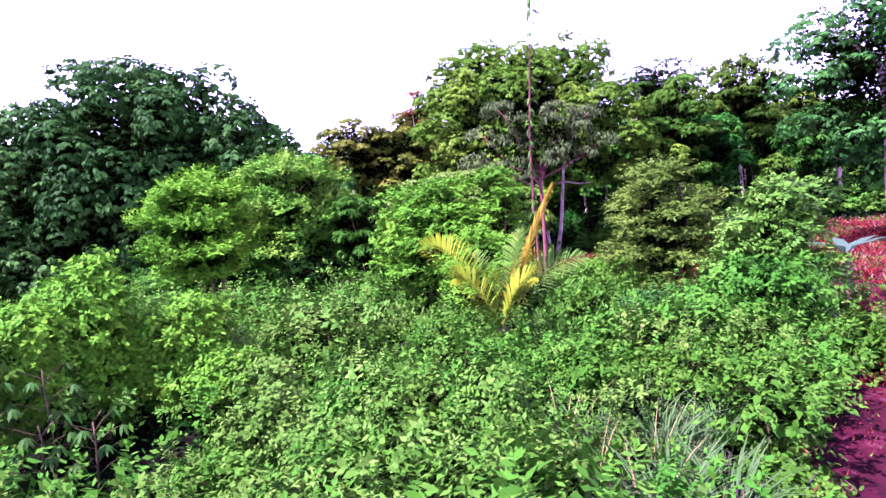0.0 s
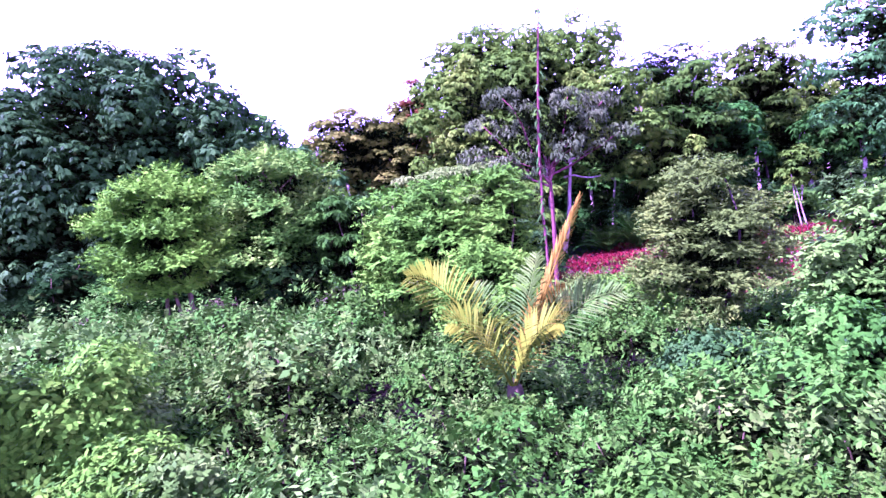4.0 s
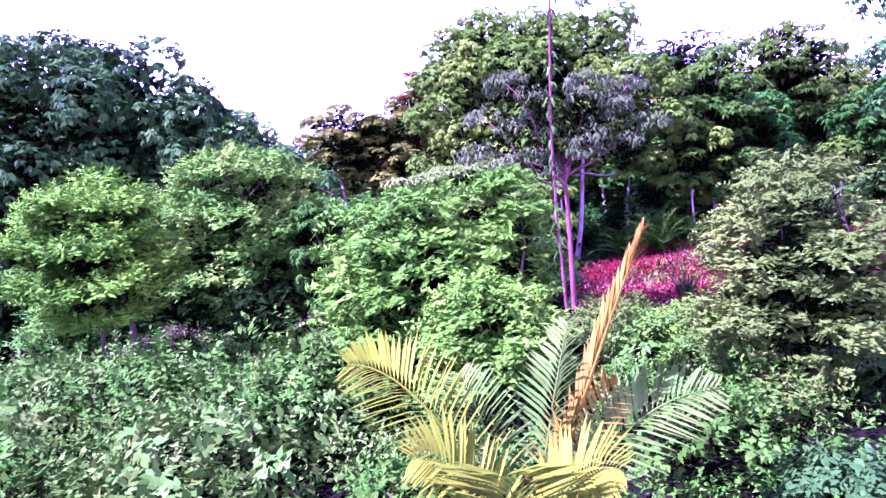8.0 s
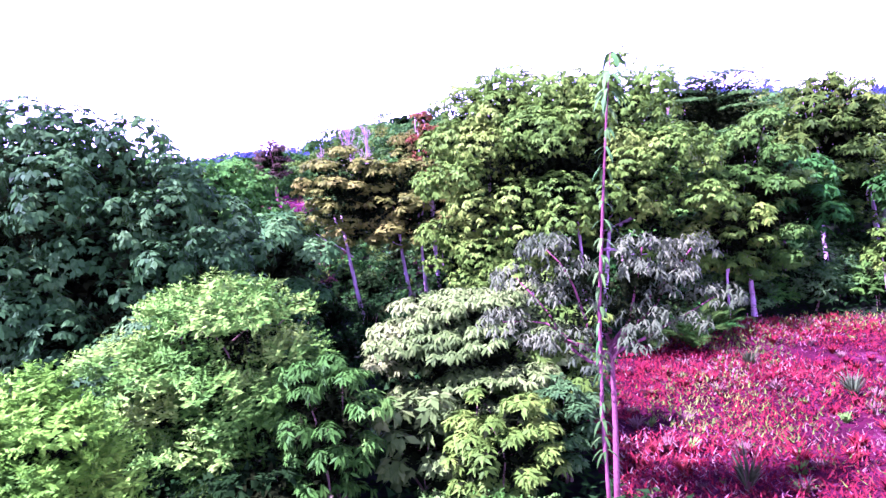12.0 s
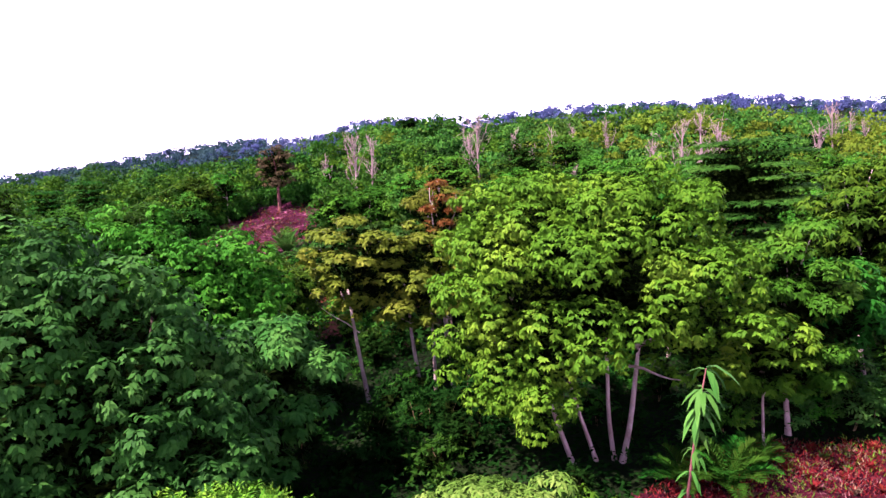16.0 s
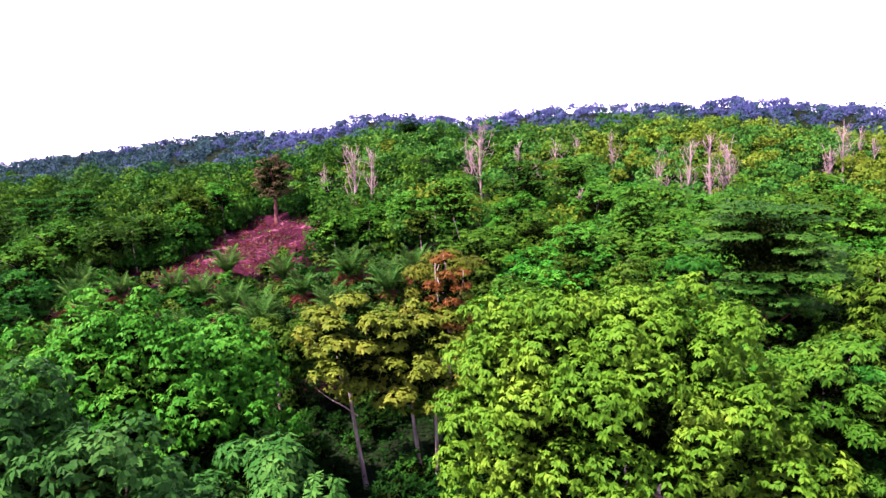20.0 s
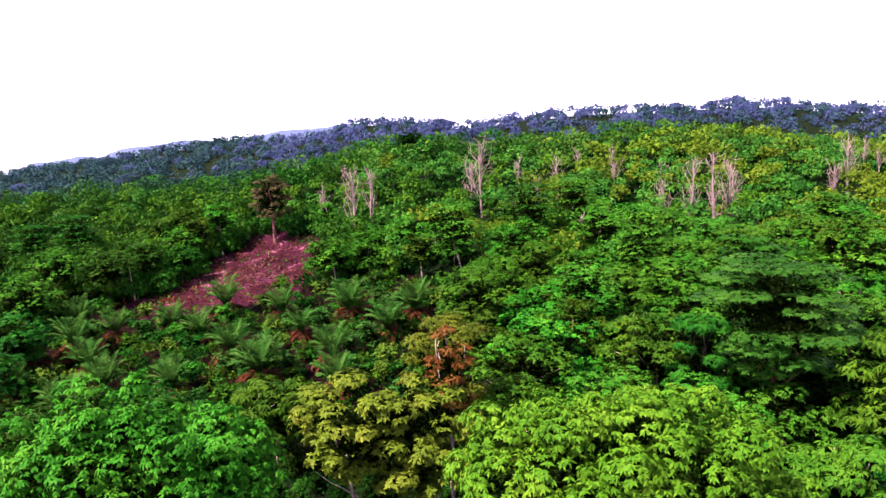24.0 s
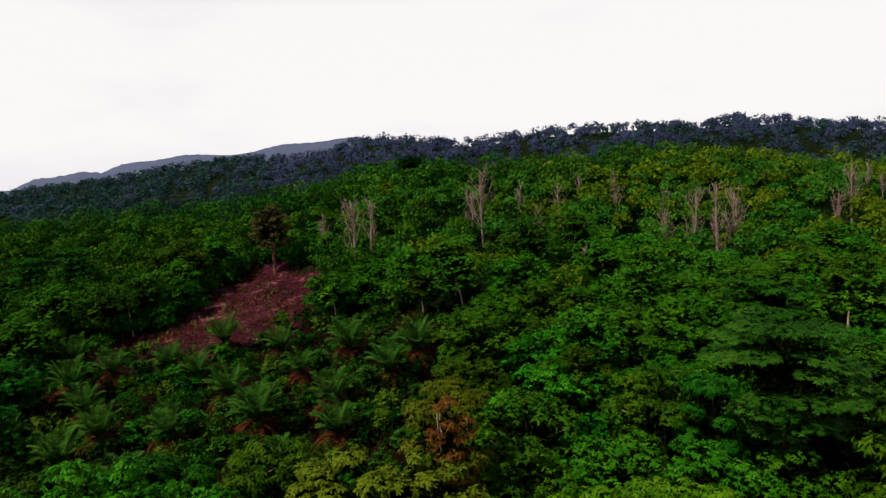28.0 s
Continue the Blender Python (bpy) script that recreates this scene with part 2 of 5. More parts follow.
OILPALM = leaf_material("oil_palm_leaflet", (0.016, 0.07, 0.010), (0.060, 0.19, 0.025), (0.18, 0.36, 0.07), glow=0.32, patch=0.6, tone=0.6)
OILPALM_DRY = leaf_material("withered_oil_palm_leaflet", (0.10, 0.02, 0.010), (0.22, 0.06, 0.03), (0.34, 0.14, 0.06), glow=0.12, patch=0.6)
GRASS = leaf_material("grass_blade", (0.05, 0.18, 0.04), (0.15, 0.34, 0.09), (0.36, 0.48, 0.14), glow=0.32, patch=1.0, tone=0.45)
STRAW = leaf_material("dry_grass_blade", (0.16, 0.08, 0.05), (0.32, 0.19, 0.12), (0.50, 0.36, 0.24), glow=0.25, patch=1.0)
PURPLE = leaf_material("purple_dry_blade", (0.07, 0.025, 0.05), (0.17, 0.07, 0.13), (0.34, 0.20, 0.27), glow=0.12, patch=1.0)
REDWEED = leaf_material("red_dry_weed", (0.13, 0.009, 0.012), (0.36, 0.032, 0.030), (0.44, 0.085, 0.06), glow=0.12, patch=0.5, tone=0.40)
BANANA = leaf_material("banana_leaf", (0.10, 0.24, 0.14), (0.20, 0.38, 0.24), (0.36, 0.52, 0.36), glow=0.32, tone=0.3)
BARK_PALE = rough_material("pale_bark", (0.24, 0.14, 0.13), (0.52, 0.38, 0.36), 3, stretch=(1, 1, 0.35))
BARK_DARK = rough_material("dark_bark", (0.03, 0.02, 0.017), (0.09, 0.06, 0.05), 4, stretch=(1, 1, 0.35))
BARK_RED = rough_material("reddish_bark", (0.10, 0.03, 0.03), (0.22, 0.09, 0.085), 4, stretch=(1, 1, 0.35))
BARK_DEAD = rough_material("bleached_dead_wood", (0.17, 0.10, 0.10), (0.36, 0.25, 0.25), 2.5, stretch=(1, 1, 0.3))
STEM = rough_material("green_brown_stem", (0.05, 0.035, 0.02), (0.14, 0.10, 0.05), 12, stretch=(1, 1, 0.3))
# soil near black: the shade under the plants is put into its colour
SOIL = rough_material("soil_with_painted_shade", (0.003, 0.003, 0.002), (0.012, 0.009, 0.006), 0.9, bump=0.8, fine=7)
CLEARED = rough_material("cleared_slope_soil", (0.016, 0.003, 0.006), (0.26, 0.085, 0.13), 0.24, bump=1.0, fine=1.6, c=(0.05, 0.008, 0.022))
# green-black floor, canopy shade put into its colour
FLOOR = rough_material("forest_floor_painted_shade", (0.003, 0.005, 0.002), (0.009, 0.016, 0.005), 0.5, bump=0.8, fine=4)
RED_SOIL = rough_material("red_laterite_soil", (0.018, 0.004, 0.007), (0.085, 0.024, 0.032), 1.1, bump=0.9, fine=9, c=(0.05, 0.006, 0.013))
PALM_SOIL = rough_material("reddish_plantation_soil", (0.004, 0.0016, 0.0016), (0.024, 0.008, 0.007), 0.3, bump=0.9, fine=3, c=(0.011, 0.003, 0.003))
# backdrop hills: distance haze painted as a blue base plus a faint glow
HAZE_HILL = bpy.data.materials.new("far_hills_blue_haze")
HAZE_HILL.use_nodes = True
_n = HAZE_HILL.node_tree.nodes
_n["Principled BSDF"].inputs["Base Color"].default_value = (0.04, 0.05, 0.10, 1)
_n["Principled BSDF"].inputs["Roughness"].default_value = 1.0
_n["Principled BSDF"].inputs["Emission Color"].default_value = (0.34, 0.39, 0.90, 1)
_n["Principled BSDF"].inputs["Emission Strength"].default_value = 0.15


# ---------------------------------------------------------------- the lie of the land
LAND_Y = [-3000, -60, 0, 12, 20, 28, 45, 65, 85, 105, 118, 130, 150, 170, 220, 260, 300, 350, 430, 700, 1500, 4800]
LAND_Z = [0, -0.3, -0.45, -0.7, -1.0, -1.35, -1.1, 0.2, 2.0, 4.2, 6.0, 9.0, 14, 18.5, 26, 31.5, 36.5, 37, 26, 5, -10, -20]


def land(x, y):
    x, y = np.asarray(x, float), np.asarray(y, float)
    z = np.interp(y, LAND_Y, LAND_Z)
    z = (z + np.interp(y - 5, LAND_Y, LAND_Z) + np.interp(y + 5, LAND_Y, LAND_Z)) / 3
    far = np.clip((y - 70) / 120, 0, 1)
    west = np.clip((-x - 95) / 190, 0, 1)
    z = z * (1 - 0.58 * far * west * west * (3 - 2 * west))
    east = np.clip((x - 20) / 160, 0, 1)
    z = z * (1 - 0.20 * far * east)
    # the wooded crest of the slope, a dip behind it, and the higher far ridge
    u = x / np.maximum(y, 1)
    crest = np.interp(u, [-0.9, -0.66, -0.5, -0.37, -0.17, 0, 0.1, 0.2, 0.35, 0.47, 0.56, 0.8], [10.5, 13.4, 15.4, 16.9, 19.5, 21.6, 23.2, 22.8, 19.8, 16.3, 13.3, 8])
    w = np.clip((y - 130) / 70, 0, 1) ** 2
    z = z * (1 - w) + crest * w
    at = np.interp(u, [-0.3, -0.2, -0.08, 0], [335, 325, 315, 308])
    rise = np.interp(u, [-1.1, -0.87, -0.66, -0.48, -0.4, -0.3, -0.216, -0.107, -0.08, 0, 0.12, 0.265, 0.33, 0.43, 0.56, 0.8],
                     [0.01, 0.03, 0.047, 0.063, 0.0678, 0.0627, 0.0795, 0.073, 0.0655, 0.069, 0.0745, 0.0710, 0.0730, 0.0600, 0.0430, 0.026])
    top = 20.5 + (at - 19) * rise
    back = np.clip((y - 208) / (at - 208), 0, 1)
    dip = crest - 7 * np.clip((y - 208) / 35, 0, 1)
    z = np.where(y > 208, dip * (1 - back ** 1.3) + top * back ** 1.3, z)
    over = np.clip((y - at) / 200, 0, 1)
    z = z * (1 - over) - 10 * over
    calm = np.clip((210 - y) / 40, 0.15, 1)
    z = z + far * calm * (2.6 * np.sin(x * 0.031 + 1.9) + 1.6 * np.sin(x * 0.075 + y * 0.02))
    return z + 0.12 * np.sin(x * 0.7 + 1.1 * np.sin(y * 0.4)) + 0.10 * np.sin(y * 0.9 + x * 0.23)


def in_field(x, y):
    """The red, cleared field beside the big tree, and the strip of bare earth that leads to it."""
    x, y = np.asarray(x, float), np.asarray(y, float)
    wob = 0.6 * np.sin(y * 0.8) + 0.5 * np.sin(x * 1.3 + y * 0.4)
    left = np.interp(y, [-16, 5.4, 7.5, 11, 17, 21, 23.5, 25.5, 30, 38, 44], [3.2, 3.5, 4.8, 7.0, 9.2, 8.6, 6.2, 3.0, 3.6, 5.2, 9.0]) + wob * 0.5
    far = np.interp(x, [3, 8, 14, 22, 40], [38, 42, 44, 43, 40]) + wob
    return (x > left) & (y < far) & (y > -16) & (x < 60)


def in_clearing(x, y):
    x, y = np.asarray(x, float), np.asarray(y, float)
    wob = 1.2 * np.sin(x * 0.5) + 1.2 * np.sin(y * 0.6 + x * 0.2)
    mid = np.interp(y, [99, 106, 112, 120, 126, 131, 136], [-48, -45, -42, -41.7, -42, -43, -44.5])
    half = np.interp(y, [99, 106, 112, 120, 126, 131, 136], [11, 12.5, 12, 11.8, 10.4, 7.5, 2])
    return (np.abs(x - mid) < half + 0.6 * wob) & (y > 99) & (y < 135.5)


# ---------------------------------------------------------------- mesh tools
def mesh_from(name, verts, faces, mat):
    """faces: a list of arrays (n, 3) or (n, 4)."""
    me = bpy.data.meshes.new(name)
    verts = np.asarray(verts, np.float32)
    sizes = np.concatenate([np.full(len(f), f.shape[1], np.int32) for f in faces])
    loops = np.concatenate([np.asarray(f, np.int32).ravel() for f in faces])
    me.vertices.add(len(verts))
    me.vertices.foreach_set("co", verts.ravel())
    me.loops.add(len(loops))
    me.loops.foreach_set("vertex_index", loops)
    me.polygons.add(len(sizes))
    me.polygons.foreach_set("loop_start", np.concatenate([[0], np.cumsum(sizes)[:-1]]).astype(np.int32))
    for m in (mat if isinstance(mat, (list, tuple)) else [mat]):
        me.materials.append(m)
    me.update(calc_edges=True)
    return me


def child(name, me, parent, label=""):
    ob = new(name, me)
    ob.parent = parent
    if label:
        ob["label"] = label
    return ob


def unit(v):
    return v / np.maximum(np.linalg.norm(v, axis=-1, keepdims=True), 1e-9)


def leaves(pos, way, length, width, curl=0.25, fine=True, face=None):
    """Leaves from their stalk points, directions and sizes: folded along the midrib and curved down. Returns verts, faces."""
    pos, way = np.asarray(pos, float), unit(np.asarray(way, float))
    n = len(pos)
    length = np.broadcast_to(length, (n,))[:, None]
    width = np.broadcast_to(width, (n,))[:, None]
    up = np.array([0, 0, 1.0]) if face is None else face
    side = np.cross(way, np.broadcast_to(up, way.shape) + 0.001)
    side = unit(side)
    nor = unit(np.cross(side, way))
    if fine is None:
        tip = pos + way * length - nor * length * curl * 0.6
        mid = pos + way * length * 0.2
        v = np.stack([mid + side * width * 0.5, tip, mid - side * width * 0.5], 1).reshape(-1, 3)
        return v, [np.arange(n * 3).reshape(n, 3)]
    if not fine:
        mid = pos + way * length * 0.45
        tip = pos + way * length - nor * length * curl * 0.6
        v = np.stack([pos, mid + side * width * 0.5 - nor * width * 0.12, tip, mid - side * width * 0.5 - nor * width * 0.12], 1).reshape(-1, 3)
        return v, [np.arange(n * 4).reshape(n, 4)]
    a = pos + way * length * 0.30 + nor * length * 0.02
    b = pos + way * length * 0.68 - nor * length * curl * 0.35
    tip = pos + way * length - nor * length * curl
    v = np.stack([pos, a + side * width * 0.42 , a - side * width * 0.42, b + side * width * 0.40 - nor * width * 0.1, b - side * width * 0.40 - nor * width * 0.1, tip], 1).reshape(-1, 3)
    k = np.arange(n)[:, None] * 6
    return v, [k + [0, 2, 1], k + [1, 2, 4, 3], k + [3, 4, 5]]


def merge(parts):
    """Joins several (verts, faces) into one."""
    vs, fs, off = [], [], 0
    for v, f in parts:
        vs.append(v)
        fs += [x + off for x in f]
        off += len(v)
    return np.concatenate(vs), fs


def tube(points, radii, sides=7):
    points, radii = np.asarray(points, float), np.asarray(radii, float)
    m = len(points)
    tan = unit(np.gradient(points, axis=0))
    ref = np.where(np.abs(tan[:, 2:3]) > 0.9, [[1.0, 0, 0]], [[0, 0, 1.0]])
    u = unit(np.cross(tan, ref))
    w = np.cross(tan, u)
    a = np.linspace(0, 2 * np.pi, sides, endpoint=False)
    v = points[:, None] + radii[:, None, None] * (np.cos(a)[None, :, None] * u[:, None] + np.sin(a)[None, :, None] * w[:, None])
    v = np.concatenate([v.reshape(-1, 3), points[-1:]])
    i, j = np.arange(m - 1)[:, None], np.arange(sides)[None]
    q = np.stack([i * sides + j, i * sides + (j + 1) % sides, (i + 1) * sides + (j + 1) % sides, (i + 1) * sides + j], -1).reshape(-1, 4)
    top = np.stack([(m - 1) * sides + np.arange(sides), (m - 1) * sides + (np.arange(sides) + 1) % sides, np.full(sides, m * sides)], -1)
    return v, [q, top]


def bent(rng, a, b, n=7, wild=0.06):
    """A branch line from a to b with some crook in it."""
    a, b = np.asarray(a, float), np.asarray(b, float)
    s = np.linspace(0, 1, n)[:, None]
    d = np.linalg.norm(b - a)
    k = rng.normal(0, wild * d, (1, 3)) * np.sin(s * np.pi) + rng.normal(0, wild * d * 0.6, (1, 3)) * np.sin(s * 2 * np.pi)
    k = k + rng.normal(0, wild * d * 0.12, (n, 3)) * np.sin(s * np.pi)
    return a + (b - a) * s + k


def ball(rng, n):
    return unit(rng.normal(size=(n, 3)))


def boughs_in(rng, centre, radii, count, size, more=1.5, less=0.82):
    """Small leafy boughs set all round the outside of a crown, with gaps between: rows of x, y, z, radius."""
    count = int(count * more)
    size = size * less
    k = np.arange(count) + 0.5
    turn, rise = k * 2.39996 + rng.uniform(0, 6.28), 1 - 2 * k / count
    flat = np.sqrt(1 - rise ** 2)
    d = unit(np.stack([np.cos(turn) * flat, np.sin(turn) * flat, rise], -1) + rng.normal(0, 0.16, (count, 3)))
    deep = np.where(rng.random(count) < 0.86, rng.uniform(0.84, 1.06, count), rng.uniform(0.35, 0.8, count))
    c = np.asarray(centre) + d * deep[:, None] * (np.asarray(radii) - size * 0.7)
    r = size * rng.uniform(0.65, 1.3, count)
    return np.c_[c, r]


def crown(rng, boughs, sprays, per, length, width, fine=True, droop=0.35, curl=0.3, squash=0.55, low=-0.3, spread=0.15, shell=0.7):
    """Sprays of leaves on the outer side of leafy boughs."""
    c, r = boughs[:, :3], boughs[:, 3]
    pick = rng.choice(len(c), sprays * 2, p=r ** 2 / (r ** 2).sum())
    d = ball(rng, sprays * 2)
    p = c[pick] + d * r[pick, None] * rng.uniform(0.72, 1.05, (len(pick), 1)) * [1, 1, squash]
    deep = np.zeros(len(p), int)
    for k in range(len(c)):
        q = (p - c[k]) / (r[k] * np.array([1, 1, squash]))
        deep += ((q ** 2).sum(1) < 0.3) & (pick != k)
    good = (deep == 0) & (d[:, 2] > low)
    p, d = p[good][:sprays], d[good][:sprays]
    n = len(p)
    out = np.repeat(d, per, 0)
    turn = (rng.uniform(0, 6.28, (n, 1)) + np.arange(per) * 6.283 / per + rng.normal(0, 0.25, (n, per))).ravel()
    star = np.stack([np.cos(turn), np.sin(turn), rng.normal(0, 0.2, n * per)], -1)
    way = out * 0.40 + star * rng.uniform(0.6, 1.1, (n * per, 1)) + [0, 0, -droop]
    pos = np.repeat(p, per, 0) + ball(rng, n * per) * length * spread
    s = rng.uniform(0.65, 1.25, n * per)
    skin = unit(out / np.array([1, 1, squash]))
    face = unit(skin * shell + np.array([0, 0, 1 - shell]) + ball(rng, n * per) * 0.28)
    way = way - face * (way * face).sum(1, keepdims=True) * 0.75
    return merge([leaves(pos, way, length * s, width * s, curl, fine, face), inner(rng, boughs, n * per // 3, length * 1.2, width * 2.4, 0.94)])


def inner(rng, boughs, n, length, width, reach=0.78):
    """Leaves deep inside the crown that block light, their near-black colour painting its shade."""
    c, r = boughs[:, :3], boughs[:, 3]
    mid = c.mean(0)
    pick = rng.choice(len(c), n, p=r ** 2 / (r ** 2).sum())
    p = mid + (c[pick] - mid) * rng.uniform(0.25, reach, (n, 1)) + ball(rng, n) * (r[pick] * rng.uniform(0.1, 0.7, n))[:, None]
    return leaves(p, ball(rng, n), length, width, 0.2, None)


def shoots(rng, boughs, count, per, length, width, reach=0.5, fine=True, curl=0.3, low=-0.3, squash=0.55, rise=0.3, droop=0.4, tilt=0.5):
    """Leafy shoots that stand out of the boughs: pairs of leaves along each, smaller towards the tip."""
    c, r = boughs[:, :3], boughs[:, 3]
    pick = rng.choice(len(c), count * 2, p=r ** 2 / (r ** 2).sum())
    d = ball(rng, count * 2)
    p = c[pick] + d * r[pick, None] * rng.uniform(0.6, 0.95, (len(pick), 1)) * [1, 1, squash]
    deep = np.zeros(len(p), int)
    for k in range(len(c)):
        deep += (((p - c[k]) ** 2).sum(1) < 0.3 * r[k] ** 2) & (pick != k)
    good = (deep == 0) & (d[:, 2] > low)
    p, d = p[good][:count], d[good][:count]
    n = len(p)
    way = unit(d * 0.75 + [0, 0, rise] + rng.normal(0, 0.25, (n, 3)))
    size = reach * rng.uniform(0.5, 1.3, n)
    f = np.linspace(0.05, 1, per)
    pos = p[:, None] + way[:, None] * size[:, None, None] * f[None, :, None] - np.array([0, 0, 1.0]) * (droop * size[:, None] * f ** 2)[:, :, None]
    turn = rng.normal(0, tilt, (n, 1)) + 3.1416 * np.arange(per)[None] + rng.normal(0, tilt * 0.5, (n, per))
    side = unit(np.cross(way, [0.03, 0.02, 1.0]))
    other = np.cross(way, side)
    out = np.cos(turn)[..., None] * side[:, None] + np.sin(turn)[..., None] * other[:, None]
    go = out + way[:, None] * (0.25 + 0.9 * f)[None, :, None] + rng.normal(0, 0.15, out.shape) + [0, 0, -0.3]
    s = (1.15 - 0.55 * f)[None] * rng.uniform(0.7, 1.2, (n, per))
    face = unit(np.array([0, 0, 0.55]) + 0.75 * d[:, None] + rng.normal(0, 0.22, out.shape)).reshape(-1, 3)
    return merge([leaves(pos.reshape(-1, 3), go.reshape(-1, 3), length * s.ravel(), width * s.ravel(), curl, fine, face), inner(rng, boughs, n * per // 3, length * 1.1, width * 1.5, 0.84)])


def place(x, y, turn=0.0, size=1.0, dz=0.0, tall=1.0):
    return Matrix.LocRotScale((x, y, float(land(x, y)) + dz), Euler((0, 0, turn)), (size, size, size * tall))


def woody(name, label, category, at, stems, limbs, boughs, leaf, bark, sprays, per, length, width, group="", seed=0, dz=-0.05, fine=True, make=crown, part="crown", sides=9, **kw):
    """A tree or bush: stems and limbs as tapered tubes, (line, thick, thin) each, and a crown of sprays. Places are relative to its foot."""
    rng = np.random.default_rng(seed)
    root = new(name)
    root.matrix_basis = pose(at[0], at[1], float(land(at[0], at[1])) + dz)
    tagged(root, label, category, group)
    for line, thick, thin in stems:
        line = np.asarray(line, float)
        rad = np.linspace(thick, thin, len(line))
        rad[0] *= 1.35
        child("trunk", mesh_from("trunk", *tube(line, rad, sides), bark), root)
    for line, thick, thin in limbs:
        child("limb", mesh_from("limb", *tube(line, np.linspace(thick, thin, len(line)), min(6, sides)), bark), root)
    verts, faces = make(rng, boughs, sprays, per, length, width, fine=fine, **kw)
    me = mesh_from(part, verts, faces, [leaf, INNER_SHADE])
    # last faces are the inner leaves, near black to paint shade in the gaps
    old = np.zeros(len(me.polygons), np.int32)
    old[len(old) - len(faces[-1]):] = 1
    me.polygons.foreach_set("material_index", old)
    child(part, me, root)
    return root


# ---------------------------------------------------------------- ground and distance
def build_ground():
    u = np.linspace(-1, 1, 181)
    xs = 3.2 * np.sinh(u * 7.2)
    v = np.linspace(-0.62, 1, 181)
    ys = 14 + 6.5 * np.sinh(v * 7.2)
    X, Y = np.meshgrid(xs, ys)
    Z = land(X, Y)
    verts = np.stack([X, Y, Z], -1).reshape(-1, 3)
    nx, ny = len(xs), len(ys)
    i, j = np.meshgrid(np.arange(ny - 1), np.arange(nx - 1), indexing="ij")
    k = (i * nx + j).ravel()
    quads = np.stack([k, k + 1, k + nx + 1, k + nx], -1)
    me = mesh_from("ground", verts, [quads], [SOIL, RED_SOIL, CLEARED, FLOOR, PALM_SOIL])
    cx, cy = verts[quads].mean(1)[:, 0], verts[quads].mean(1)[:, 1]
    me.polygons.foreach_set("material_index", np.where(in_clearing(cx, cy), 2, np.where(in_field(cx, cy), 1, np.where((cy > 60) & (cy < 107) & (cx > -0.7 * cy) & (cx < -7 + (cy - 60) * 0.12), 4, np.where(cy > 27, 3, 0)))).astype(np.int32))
    me.polygons.foreach_set("use_smooth", np.ones(len(quads), bool))
    tagged(new("ground", me), "uneven brown and red earth rising to a wooded hill", "ground", kind="structure")


def build_far_hills():
    """Hills on the horizon, kilometres off, their haze painted as blue colour and glow."""
    rng = np.random.default_rng(3)
    for dist, high, x0, x1, ph in ((2600, 200, -3400, -500, 0.3), (3900, 345, -4800, 1300, 1.7)):
        n = 220
        xs = np.linspace(x0, x1, n)
        s = np.linspace(0, 1, n)
        top = high * (0.25 + 0.75 * np.sin(np.pi * s) ** 0.8) * (0.72 + 0.16 * np.sin(s * 11 + ph) + 0.09 * np.sin(s * 27 + 2 * ph) + 0.03 * np.sin(s * 71))
        rows = []
        for f, dy in ((0, -260), (0.55, -150), (0.85, -60), (1, 0), (0.6, 200), (0, 400)):
            rows.append(np.stack([xs, np.full(n, dist + dy) + 40 * np.sin(xs * 0.004), -60 + (top + 60) * f + rng.normal(0, 1.5, n)], -1))
        verts = np.concatenate(rows)
        i, j = np.meshgrid(np.arange(len(rows) - 1), np.arange(n - 1), indexing="ij")
        k = (i * n + j).ravel()
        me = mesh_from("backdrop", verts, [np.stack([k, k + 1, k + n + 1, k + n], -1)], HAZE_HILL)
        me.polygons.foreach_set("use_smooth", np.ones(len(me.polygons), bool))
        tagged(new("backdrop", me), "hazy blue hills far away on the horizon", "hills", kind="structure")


build_ground()
build_far_hills()


# ---------------------------------------------------------------- far woods
def joined_trees(rng, x, y, h, w, per, leaf, nb=5, flat=0.75):
    """Many small crowns as one lot of leaf sprays."""
    n, m = len(x), per // nb
    z = land(x, y)
    bc = ball(rng, n * nb) * (np.repeat(w, nb) * 0.62)[:, None] * [1, 1, flat]
    bc = bc + np.repeat(np.stack([x, y, z + h - w * 0.8], -1), nb, 0)
    br = np.repeat(w, nb) * rng.uniform(0.4, 0.65, n * nb) * (5 / nb) ** 0.4
    d = ball(rng, n * nb * m)
    d[:, 2] = np.abs(d[:, 2]) * 1.1 - 0.2
    p = np.repeat(bc, m, 0) + d * np.repeat(br, m)[:, None] * [1, 1, 0.5]
    way = ball(rng, len(d))
    way = way - d * ((way * d).sum(1, keepdims=True) - 0.25) + [0, 0, -0.25]
    s = leaf * rng.uniform(0.6, 1.2, len(d))
    return leaves(p, way, s, s * 0.75, 0.3, None, unit(d + ball(rng, len(d)) * 0.3 + np.array([0, 0, 0.3])))


